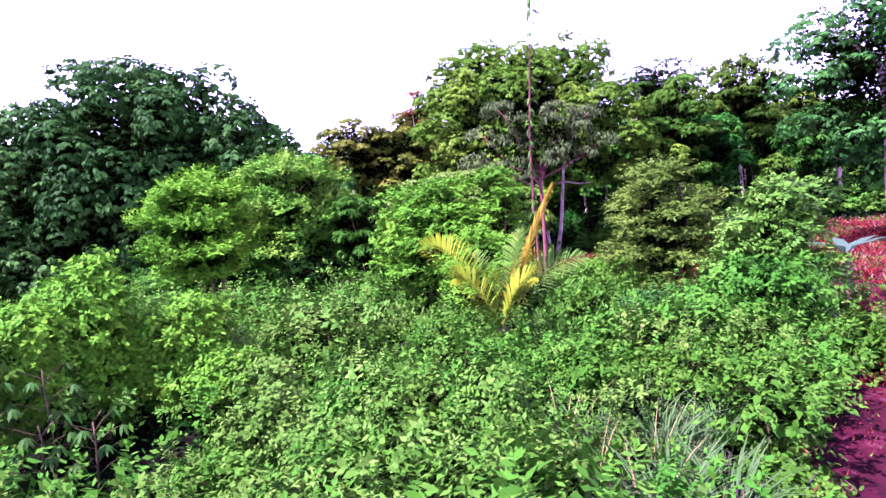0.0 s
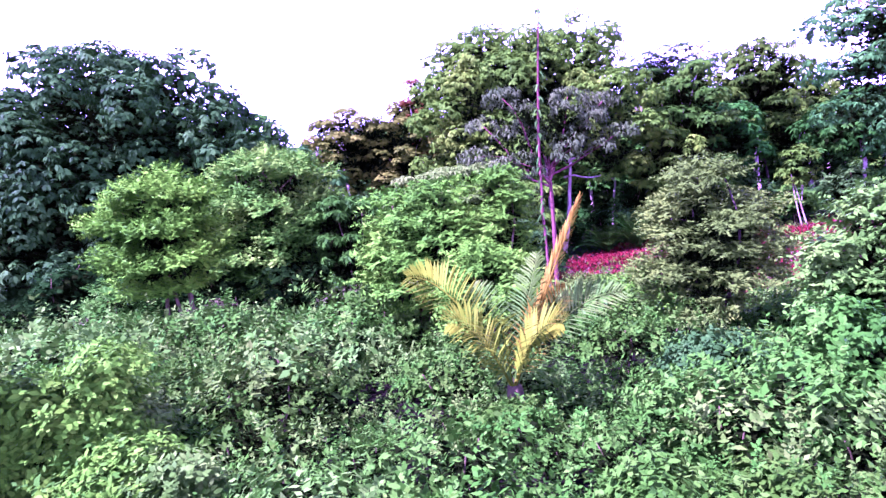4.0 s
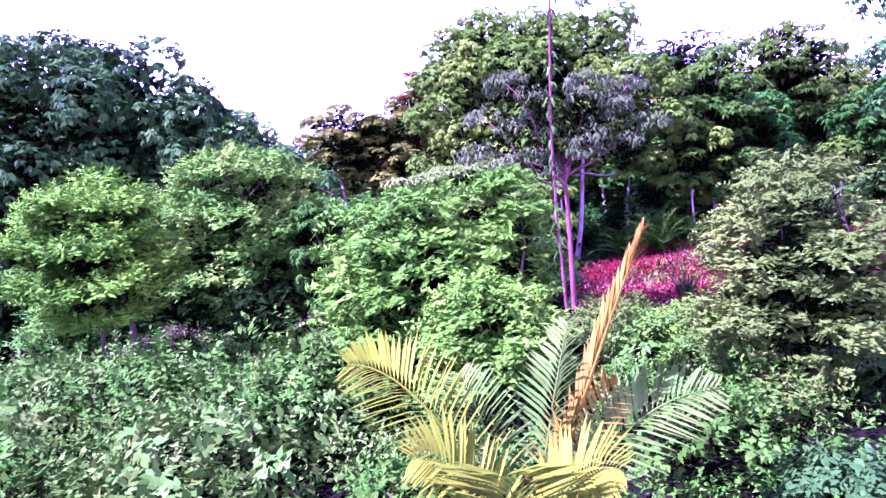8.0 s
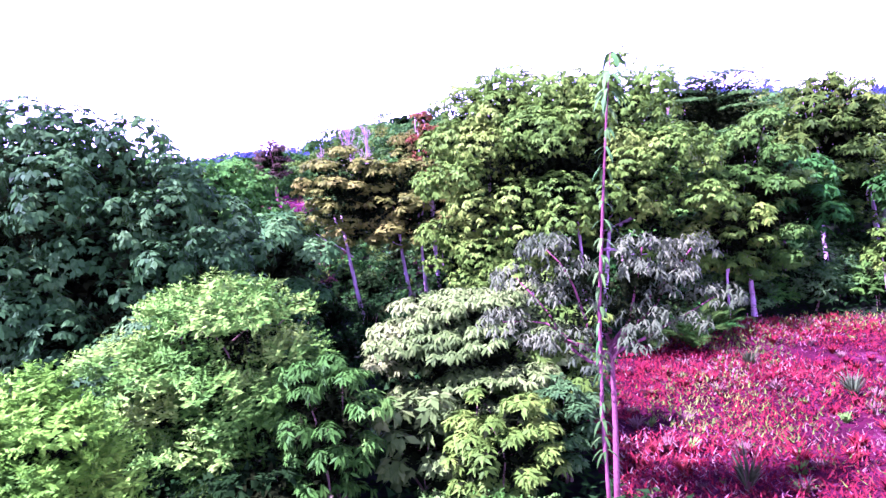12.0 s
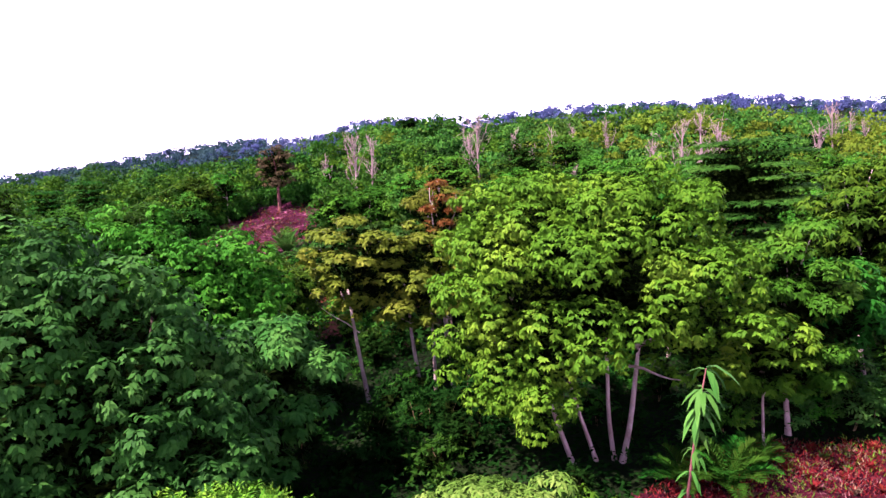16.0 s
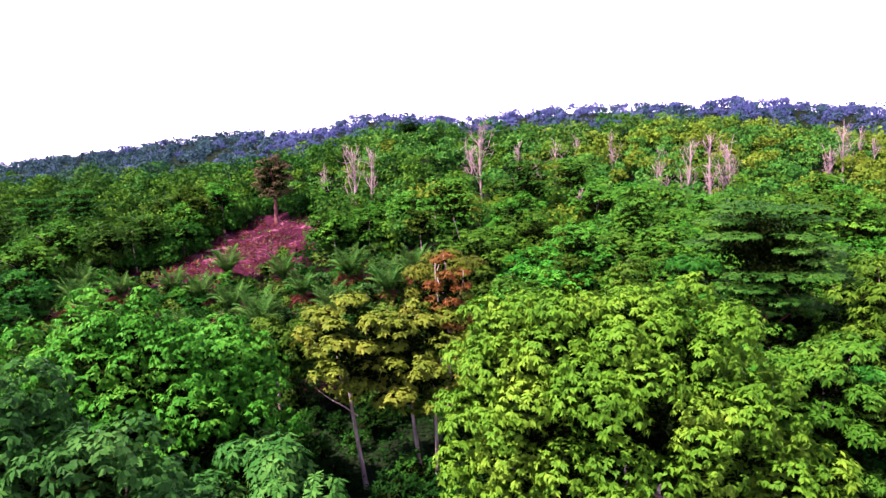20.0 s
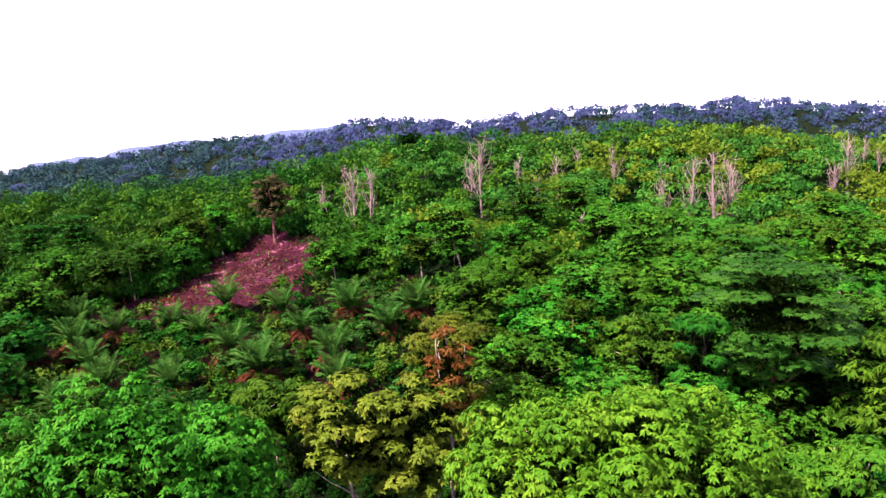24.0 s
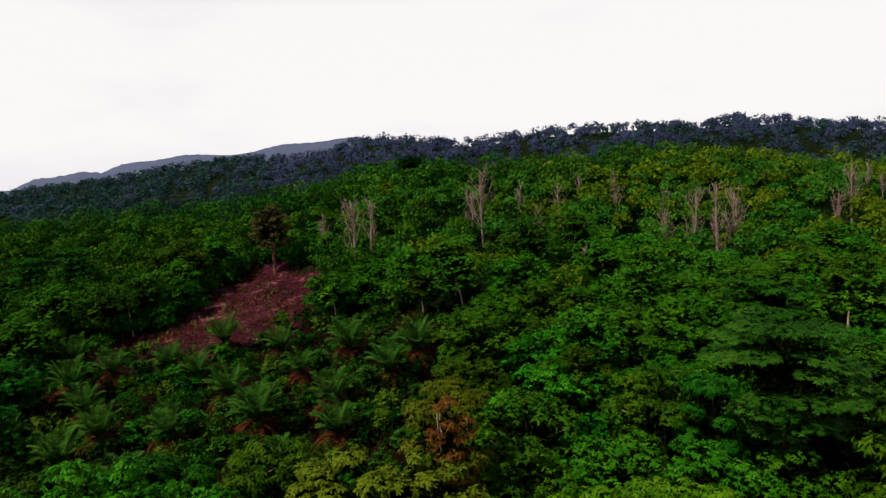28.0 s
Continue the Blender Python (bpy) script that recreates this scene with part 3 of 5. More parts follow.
def far_woods():
    rng = np.random.default_rng(11)
    bands = ((103, 165, 4.5, 266, 0.66, (FOREST_B, FOREST_A, FOREST_C, FOREST_D), 0.0), (165, 212, 4.3, 154, 0.9, (FOREST_E, FOREST_B, FOREST_C, FOREST_D), 0.0),
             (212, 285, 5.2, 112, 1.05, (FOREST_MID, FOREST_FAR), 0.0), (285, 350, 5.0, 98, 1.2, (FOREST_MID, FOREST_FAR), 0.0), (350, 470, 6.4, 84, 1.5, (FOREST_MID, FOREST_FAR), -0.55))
    for y0, y1, gap, per, leaf, looks, shift in bands:
        n = int((y1 - y0) * (y1 + y0) * 0.95 / gap ** 2 * (0.62 if shift else 1))
        y = rng.uniform(y0, y1, n)
        x = rng.uniform(-1, 1, n) * (y * (0.6 if shift else 0.86) + 12) + (shift - 0.10) * y
        keep = ~in_clearing(x, y) & ~in_clearing(x, y + 3) & ~in_clearing(x + 2, y) & ~((y < 106) & (x > -66) & (x < 6))
        x, y = x[keep], y[keep]
        n = len(x)
        w = rng.uniform(2.0, 4.3, n)
        h = w * (rng.uniform(1.2, 2.3, n) if y0 < 200 else rng.uniform(0.85, 1.2, n)) + (0.8 if y0 < 200 else 0.3)
        # deep green to the west, lighter and yellower to the east
        side = np.clip(0.5 + (x + 5) / 130 + 0.25 * np.sin(x * 0.11 + 2 * np.sin(y * 0.07)), 0.02, 0.98)
        pick = np.clip((rng.random(n) * 0.55 + side * 0.62) * len(looks) * 0.9, 0, len(looks) - 1).astype(int)
        if y0 > 200:                              # the hazier blue is picked by direction of view, more to the east
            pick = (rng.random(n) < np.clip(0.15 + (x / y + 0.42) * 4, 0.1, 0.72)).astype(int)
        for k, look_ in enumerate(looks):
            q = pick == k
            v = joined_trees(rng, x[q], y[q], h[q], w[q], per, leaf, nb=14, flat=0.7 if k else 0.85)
            tagged(new("far_woods", mesh_from("far_woods", *v, look_)), "dense mixed green forest covering the hillside" if y0 < 200 else "distant forest on the ridge, haze painted blue into its leaves", "forest", kind="stuff")


far_woods()


# ---------------------------------------------------------------- forest trees of the middle distance
def in_palms(x, y):
    return (60 < y < 106) and (-0.68 * y < x < -7 + (y - 60) * 0.12)


def tree_model(seed, high, wide, leaf, bark, layered=False, sprays=820, per=6, length=0.32):
    rng = np.random.default_rng(seed)
    lean = rng.normal(0, 0.05, 2) * high
    top = [lean[0], lean[1], high * 0.72]
    stems = [(bent(rng, (0, 0, -0.3), top, 6, 0.02), 0.11 * high / 7, 0.04)]
    limbs = []
    if layered:
        b = []
        for k in range(6):
            f = 0.42 + 0.56 * k / 5
            w = wide * (1.05 - 0.5 * abs(f - 0.65) / 0.35)
            for a in np.arange(6) * 1.047 + rng.uniform(0, 6.28) + rng.normal(0, 0.2, 6):
                b.append([top[0] + np.cos(a) * w * 0.62, top[1] + np.sin(a) * w * 0.62, high * f + rng.normal(0, 0.2), wide * rng.uniform(0.26, 0.42)])
        b = np.array(b)
        kw = dict(squash=0.32, low=-0.1, droop=0.35)
    else:
        b = boughs_in(rng, (top[0], top[1], high * 0.62), (wide, wide, high * 0.38), 24, wide * 0.31)
        kw = dict(droop=0.45, squash=0.7, low=0.0)
    for k in rng.choice(len(b), 2, replace=False):
        limbs.append((bent(rng, (top[0] * 0.7, top[1] * 0.7, high * 0.42), b[k, :3], 5), 0.05, 0.02))
    return stems, limbs, b, leaf, bark, sprays, per, length, length * 0.5, kw


def forest():
    kinds = []
    specs = [(8.4, 4.2, FOREST_A, False), (9.6, 4.6, BROAD, True), (7.4, 3.9, FOREST_B, False), (8.2, 4.0, BROAD, False),
             (10.4, 4.2, FOREST_B, True), (6.6, 3.6, FOREST_A, False), (7.8, 4.4, BROAD, True), (9.4, 3.5, FOREST_A, False)]
    for k, (high, wide, leaf, layered) in enumerate(specs):
        kinds.append((tree_model(100 + k, high, wide, leaf, BARK_PALE if k % 2 else BARK_DARK, layered), layered))
    rng = np.random.default_rng(21)
    spots = [(-57, 121), (-55.5, 125), (-66, 119), (-59, 126), (-70, 114), (-62, 122), (-53, 129), (-69, 106), (-73, 110), (-64, 125), (-57, 130)]
    while len(spots) < 165:
        y = rng.uniform(56, 120)
        x = rng.uniform(-1, 1) * (y * 0.74 + 2) - 0.1 * y
        if in_palms(x, y) or (y < 62 and x < -2):
            continue
        if in_clearing(x, y) or in_clearing(x, y + 5) or in_clearing(x, y + 10) or in_clearing(x - 3, y):
            continue
        if y > 108 and min(abs(x - a) for a in (-25, -4.5, 31, 34.5, 53.6)) < 3.2:
            continue
        if any((x - a) ** 2 + (y - b) ** 2 < 4.9 ** 2 for a, b in spots):
            continue
        spots.append((x, y))
    made = {}
    for i, (x, y) in enumerate(spots):
        west = x < -20 + rng.normal(0, 12)
        k = int(rng.choice((2, 4, 7, 2, 3))) if west else int(rng.choice((0, 1, 3, 5, 0, 7, 3, 6, 5)))
        if k not in made:
            (stems, limbs, b, leaf, bark, sprays, per, ln, wd, kw), layered = kinds[k]
            made[k] = woody("forest_tree", "tall forest tree with flat layered green foliage" if layered else "green forest tree with a dense rounded crown", "tree",
                            (x, y), stems, limbs, b, leaf, bark, sprays, per, ln, wd, "trees of the wooded slope", 200 + k, fine=None, **kw)
        else:
            copy_thing(made[k], place(x, y, rng.uniform(0, 6.28), rng.uniform(0.75, 1.2), -0.1))
    # thicket round the cleared slope
    a = rng.uniform(0, 2 * np.pi, 900)
    x, y = -42 + np.cos(a) * rng.uniform(8, 24, 900), 117 + np.sin(a) * rng.uniform(10, 24, 900)
    ok = ~in_clearing(x, y) & (y > 106 + 0.35 * (x + 42)) & ~in_clearing(x, y + 2.5)
    x, y = x[ok], y[ok]
    v = joined_trees(rng, x, y, rng.uniform(2.0, 4.6, len(x)), rng.uniform(1.2, 2.0, len(x)), 60, 0.6)
    tagged(new("thicket", mesh_from("thicket", *v, FOREST_B)), "dark green thicket round the cleared slope", "forest", kind="stuff")
    # low scrub between the palms
    n = 1000
    y = rng.uniform(60, 106, n)
    x = rng.uniform(-72, -3, n)
    ok = np.array([bool(in_palms(a, b)) for a, b in zip(x, y)]) & ~in_clearing(x, y)
    x, y = x[ok], y[ok]
    for k, leaf in enumerate((FOREST_A, FOREST_B, SHADY)):
        v = joined_trees(rng, x[k::3], y[k::3], rng.uniform(0.8, 2.4, len(x[k::3])), rng.uniform(0.7, 1.3, len(x[k::3])), 70, 0.34)
        tagged(new("low_scrub", mesh_from("low_scrub", *v, leaf)), "tangled low green scrub between the oil palms", "scrub", kind="stuff")
    # young growth that closes the gaps between them, near black to paint their shade
    n = 4200
    y = 54 + 158 * rng.random(n) ** 0.75
    x = rng.uniform(-1, 1, n) * (y * 0.80 + 4) - 0.1 * y
    ok = np.array([not in_palms(a, b) and not (b < 62 and a < -2) for a, b in zip(x, y)]) & ~in_clearing(x, y) & ~in_clearing(x, y + 4)
    x, y = x[ok], y[ok]
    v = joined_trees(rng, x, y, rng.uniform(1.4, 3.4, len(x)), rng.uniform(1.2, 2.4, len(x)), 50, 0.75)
    tagged(new("young_woods", mesh_from("young_woods", *v, SHADY)), "undergrowth filling the gaps of the forest, coloured near black as shade", "forest", kind="stuff")


forest()


# ---------------------------------------------------------------- large trees
def crown_tree(name, label, at, foot, forks, boughs, leaf, bark, sprays, per, length, width, seed, **kw):
    rng = np.random.default_rng(seed)
    stems = [(bent(rng, a, b, 9, 0.010), r, r * 0.45) for a, b, r in foot]
    limbs = [(bent(rng, a, b, 7, 0.05), r, r * 0.3) for a, b, r in forks]
    return woody(name, label, "tree", at, stems, limbs, boughs, leaf, bark, sprays, per, length, width, seed=seed, **kw)


def big_tree():
    rng = np.random.default_rng(31)
    b = np.concatenate([
        boughs_in(rng, (-1.2, 0, 8.6), (6.8, 5.0, 5.6), 72, 1.45),
        boughs_in(rng, (-4.9, 0, 11.1), (3.0, 2.8, 3.0), 14, 1.1),
        boughs_in(rng, (-2.9, 0, 11.4), (2.6, 2.8, 2.9), 12, 1.1),
        boughs_in(rng, (1.9, 0, 11.5), (3.2, 3.2, 3.0), 14, 1.15),
        boughs_in(rng, (4.2, 0, 7.4), (3.6, 3.6, 4.2), 18, 1.25),
        boughs_in(rng, (-5.4, -0.8, 5.6), (2.9, 2.6, 3.0), 12, 1.1),
        boughs_in(rng, (-3.2, -2.4, 3.9), (2.2, 1.6, 1.8), 7, 0.9)])
    b = b[~((np.abs(b[:, 0] - 0.6) < 2.3) & (b[:, 1] < 0.6) & (b[:, 2] < 6.4))]      # open below, where the stems show
    foot = [((0.4, 0, -0.4), (1.9, 0.2, 7.8), 0.15), ((0.2, 0.2, -0.4), (-0.1, 0.5, 8.0), 0.12), ((-0.6, 0.1, -0.4), (-2.6, 0.3, 7.2), 0.11), ((-1.7, -0.2, -0.4), (-4.3, -0.3, 8.2), 0.13)]
    forks = [((1.8, 0.2, 7.8), (3.6, 0, 11), 0.12), ((1.2, 0.2, 5.5), (4.8, 0, 7.8), 0.11), ((-0.3, 0.6, 8), (-0.6, 0, 11.6), 0.1), ((-3.4, -0.2, 5.5), (-5.8, -0.5, 6.4), 0.09),
             ((-4.3, -0.3, 8.2), (-4.4, 0, 12.6), 0.1), ((-2.6, 0.3, 7.2), (-1.4, 0, 10), 0.08), ((1.0, 0.2, 4.6), (2.9, -1.5, 4.4), 0.08), ((-3.8, -0.3, 7), (-3.0, -2.6, 5), 0.06)]
    crown_tree("broadleaf_tree", "large multi-stemmed broadleaf tree with yellow-green drooping leaves", (4.9, 42), foot, forks, b, CROWN, BARK_PALE, 11500, 8, 0.26, 0.11, 32, fine=False, droop=0.65, curl=0.45, low=-0.5, squash=0.75)


def dark_tree():
    rng = np.random.default_rng(41)
    b = np.concatenate([
        boughs_in(rng, (-0.4, -1, 7.2), (4.4, 5.0, 7.2), 62, 1.5),
        boughs_in(rng, (3.9, -1, 6.3), (3.7, 4.6, 6.0), 44, 1.4),
        boughs_in(rng, (6.3, -1, 5.0), (2.9, 3.8, 5.0), 30, 1.2),
        boughs_in(rng, (-4.4, -1, 6.2), (4.2, 4.8, 6.4), 46, 1.4),
        boughs_in(rng, (-7.6, -1, 5.4), (3.7, 4.4, 5.9), 36, 1.3)])
    foot = [((0, 0, -0.4), (0.4, 0, 7), 0.34), ((0.7, 0.2, -0.4), (3.4, 0.3, 7), 0.2), ((-0.6, 0, -0.4), (-3.2, 0.2, 7), 0.22)]
    forks = [((0.4, 0, 7), (-0.2, 0, 12), 0.16), ((3.4, 0.3, 7), (4.4, 0.6, 10), 0.12), ((-3.2, 0.2, 7), (-5.6, 0, 10), 0.12)]
    crown_tree("broadleaf_tree", "broad dark green tree with a dense domed crown", (-16.8, 33.5), foot, forks, b, WAXY, BARK_DARK, 16000, 7, 0.30, 0.15, 42, fine=False, droop=0.7, curl=0.4, low=-0.5, squash=0.8)


def broad_tree():
    rng = np.random.default_rng(45)
    b = np.concatenate([
        boughs_in(rng, (0, 0, 7.2), (7.6, 5.4, 5.6), 74, 1.6),
        boughs_in(rng, (-0.8, 0, 12.0), (3.4, 3.0, 2.5), 10, 1.3),
        boughs_in(rng, (4.0, -0.6, 10.2), (3.2, 3, 2.4), 10, 1.25),
        boughs_in(rng, (-5.0, 0, 10.0), (3.4, 3, 2.6), 10, 1.3),
        boughs_in(rng, (6.6, -1.0, 6.6), (2.6, 2.6, 3.0), 9, 1.1)])
    foot = [((0, 0, -0.4), (0.4, 0, 7), 0.32), ((0.7, 0.2, -0.4), (3.4, 0.3, 7), 0.2), ((-0.6, 0, -0.4), (-3.2, 0.2, 7), 0.2)]
    forks = [((0.4, 0, 7), (-0.6, 0, 12), 0.15), ((3.4, 0.3, 7), (4.4, 0.2, 10), 0.12), ((-3.2, 0.2, 7), (-5.2, 0, 10), 0.12)]
    crown_tree("broadleaf_tree", "broad green tree with drooping leaf sprays and a full crown", (-19.5, 46.5), foot, forks, b, BROAD, BARK_DARK, 8400, 8, 0.29, 0.12, 46, fine=False, droop=0.7, curl=0.4, low=-0.5, squash=0.8)


def yellow_tree():
    rng = np.random.default_rng(51)
    b = np.concatenate([boughs_in(rng, (-0.2, 0, 8.8), (3.5, 2.8, 3.3), 24, 1.0), boughs_in(rng, (3.9, 0.6, 8.0), (3.2, 2.6, 3.6), 22, 1.0),
                        boughs_in(rng, (1.6, 0.8, 6.0), (3.6, 1.8, 1.6), 8, 0.8)])
    foot = [((0.3, 0, -0.4), (-0.5, 0, 7.4), 0.16), ((3.6, 0.4, -0.4), (3.2, 0.4, 7.2), 0.16), ((4.4, 0.4, -0.4), (4.6, 0.4, 7.2), 0.14)]
    forks = [((-0.3, 0, 6), (-1.6, 0, 9.4), 0.08), ((-0.4, 0, 6.6), (1.2, 0, 10.2), 0.08), ((3.2, 0.4, 6.4), (2.4, 0.4, 9.6), 0.07), ((4.6, 0.4, 6.6), (5.6, 0.4, 9.0), 0.07),
             ((0, 0, 4.6), (-2.2, -0.4, 6.4), 0.05), ((3.4, 0.4, 5), (1.6, -0.4, 6.2), 0.05)]
    crown_tree("yellowing_tree", "slender tree with thin yellowing foliage and a pale trunk", (-9.0, 50.5), foot, forks, b, YELLOWISH, BARK_PALE, 2300, 8, 0.34, 0.14, 52, fine=False, droop=0.3, low=-0.4)


def one_tree(at, high, wide, leaf, bark, label, seed, sprays=900, length=0.46, foot_r=0.15, per=8, flat=False, low_crown=0.33, stems=1, **kw):
    r = np.random.default_rng(seed)
    if flat:
        b = []
        for k in range(9):
            f = 0.5 + 0.48 * k / 8
            for a in r.uniform(0, 6.28, 5 if wide > 6 else 4):
                w = wide * (1.05 - 0.45 * abs(f - 0.75) / 0.25)
                b.append([np.cos(a) * w * 0.62, np.sin(a) * w * 0.62, high * f - 0.15, wide * r.uniform(0.2, 0.34)])
        b = np.array(b)
        kw = dict(squash=0.16, low=0.0, droop=0.2)
    else:
        b = boughs_in(r, (0, 0, high * (1 - low_crown)), (wide, wide * 0.85, high * low_crown), 20, wide * 0.36)
        kw = dict(dict(droop=0.6, curl=0.35), **kw)
    foot = [((0.4 * k, 0.1 * k, -0.4), (r.normal(0, 0.3) - 0.3 * k, 0, high * 0.66), foot_r) for k in range(stems)]
    forks = [((0, 0, high * (0.35 + 0.06 * k)), tuple(b[k, :3]), foot_r * 0.45) for k in range(6)]
    return crown_tree("broadleaf_tree", label, at, foot, forks, b, leaf, bark, sprays, per, length, length * 0.36, seed + 1, fine=False if at[1] < 48 else None, **kw)


def side_trees():
    one_tree((14.0, 44.6), 11.6, 3.3, BROAD, BARK_PALE, "medium green tree with drooping leaves beside the red field", 62, 1900, 0.32, low_crown=0.45)
    one_tree((21.5, 52), 13.2, 4.0, FOREST_A, BARK_PALE, "tall green tree with a bare pale trunk at the field edge", 64, 1100)
    one_tree((18.6, 62.5), 14.6, 6.2, FEATHER, BARK_RED, "tall feathery green forest tree with wide level branches", 66, 4600, 0.27, 0.24, flat=True)
    one_tree((13.0, 61), 11.6, 2.6, FOREST_B, BARK_DARK, "dark green forest tree with a narrow crown", 67, 900, 0.4, 0.2, low_crown=0.42)
    one_tree((25.5, 84), 11.5, 5.0, FOREST_B, BARK_DARK, "spreading umbrella shaped forest tree", 68, 800, 0.6, flat=True)
    one_tree((-4.2, 56.5), 14.8, 3.0, YELLOWISH, BARK_PALE, "tree with yellowing leaves above the undergrowth", 70, 1300, 0.34, low_crown=0.4)
    one_tree((-3.5, 52.6), 14.4, 1.5, RUST, BARK_PALE, "slim tree with withered rusty brown leaves", 71, 420, 0.28, low_crown=0.24)
    one_tree((12.2, 43.0), 7.4, 2.4, CROWN, BARK_PALE, "small tree with yellow-green leaves at the edge of the red field", 72, 520, 0.4, 0.08)
    one_tree((19.0, 41.0), 5.1, 1.2, CROWN, BARK_PALE, "thin young tree on two pale stems in the red field", 74, 190, 0.32, 0.05, stems=2, low_crown=0.25)
    one_tree((18.0, 28.2), 12.5, 4.3, WAXY, BARK_PALE, "tall dark tree with open foliage at the field edge", 76, 2900, 0.22, 0.2, low_crown=0.40)
    one_tree((17.0, 47.5), 8.8, 3.4, FOREST_B, BARK_DARK, "dark green tree standing behind the field", 78, 700)
    one_tree((26.0, 47), 8.8, 4.2, FOREST_B, BARK_PALE, "dark green tree standing behind the field", 80, 800)
    one_tree((-10.6, 39), 9.6, 3.4, MIDGREEN, BARK_DARK, "mid-sized deep green tree with drooping leaves", 82, 1000, low_crown=0.44)
    one_tree((-17.5, 60), 8.6, 3.8, FOREST_A, BARK_PALE, "green tree with a loose rounded crown", 84, 800)
    one_tree((-25.0, 57), 8.4, 4.2, FOREST_B, BARK_PALE, "green tree with a loose rounded crown", 86, 900)
    one_tree((-32.5, 56), 8.4, 4.4, FOREST_B, BARK_PALE, "green tree with a loose rounded crown", 88, 900)
    one_tree((30.0, 62), 10.5, 4.4, CROWN, BARK_PALE, "bright green forest tree with a full crown", 90, 1000)


big_tree()
dark_tree()
broad_tree()
yellow_tree()
side_trees()


# ---------------------------------------------------------------- bushes
def bush(label, at, high, wide, deep, leaf, seed, count=900, per=10, length=0.22, width=0.10, boughs=18, stems=5, bark=STEM, name="leafy_bush", foot=0.06, size=0.38, reach=0.45, group="", make=shoots, twigs=6, **kw):
    rng = np.random.default_rng(seed)
    if not group and at[1] > 12:                  # the larger bushes carry many small leaves
        count, length, width = int(count * 1.45), length * 0.92, width * 0.72
        kw = dict({"low": -0.05}, **kw)
        if make is shoots:
            kw, reach = dict({"rise": 0.75}, **kw), reach * 1.25
    edge = reach * 0.75 + length * 0.5 if make is shoots else length * 0.6
    b = boughs_in(rng, (0, 0, (high - edge + foot * high) / 2), (wide - edge * 0.55, deep - edge * 0.55, (high - edge - foot * high) / 2), boughs, min(wide, high * 0.5) * size, 2.0, 0.7)
    if not group:                                 # ragged outline with single high shoots
        hub = np.array([0, 0, high * 0.45])
        b[:, :3] = hub + (b[:, :3] - hub) * rng.uniform(0.74, 1.10, (len(b), 1))
    st, lm = [], []
    for k in range(stems):
        a = rng.uniform(0, 6.28)
        st.append((bent(rng, (0.15 * np.cos(a), 0.15 * np.sin(a), -0.15), b[k % len(b), :3], 7, 0.05), 0.012 * high, 0.003 * high))
    for k in range(min(twigs, len(b))):
        lm.append((bent(rng, b[k, :3] * [0.4, 0.4, 0.7], b[(k * 3 + 1) % len(b), :3], 5, 0.06), 0.006 * high, 0.002 * high))
    return woody(name, label, "bush", at, st, lm, b, leaf, bark, count, per, length, width, group, seed=seed + 1, make=make, part="foliage", **dict(kw, **({"reach": reach} if make is shoots else {})))


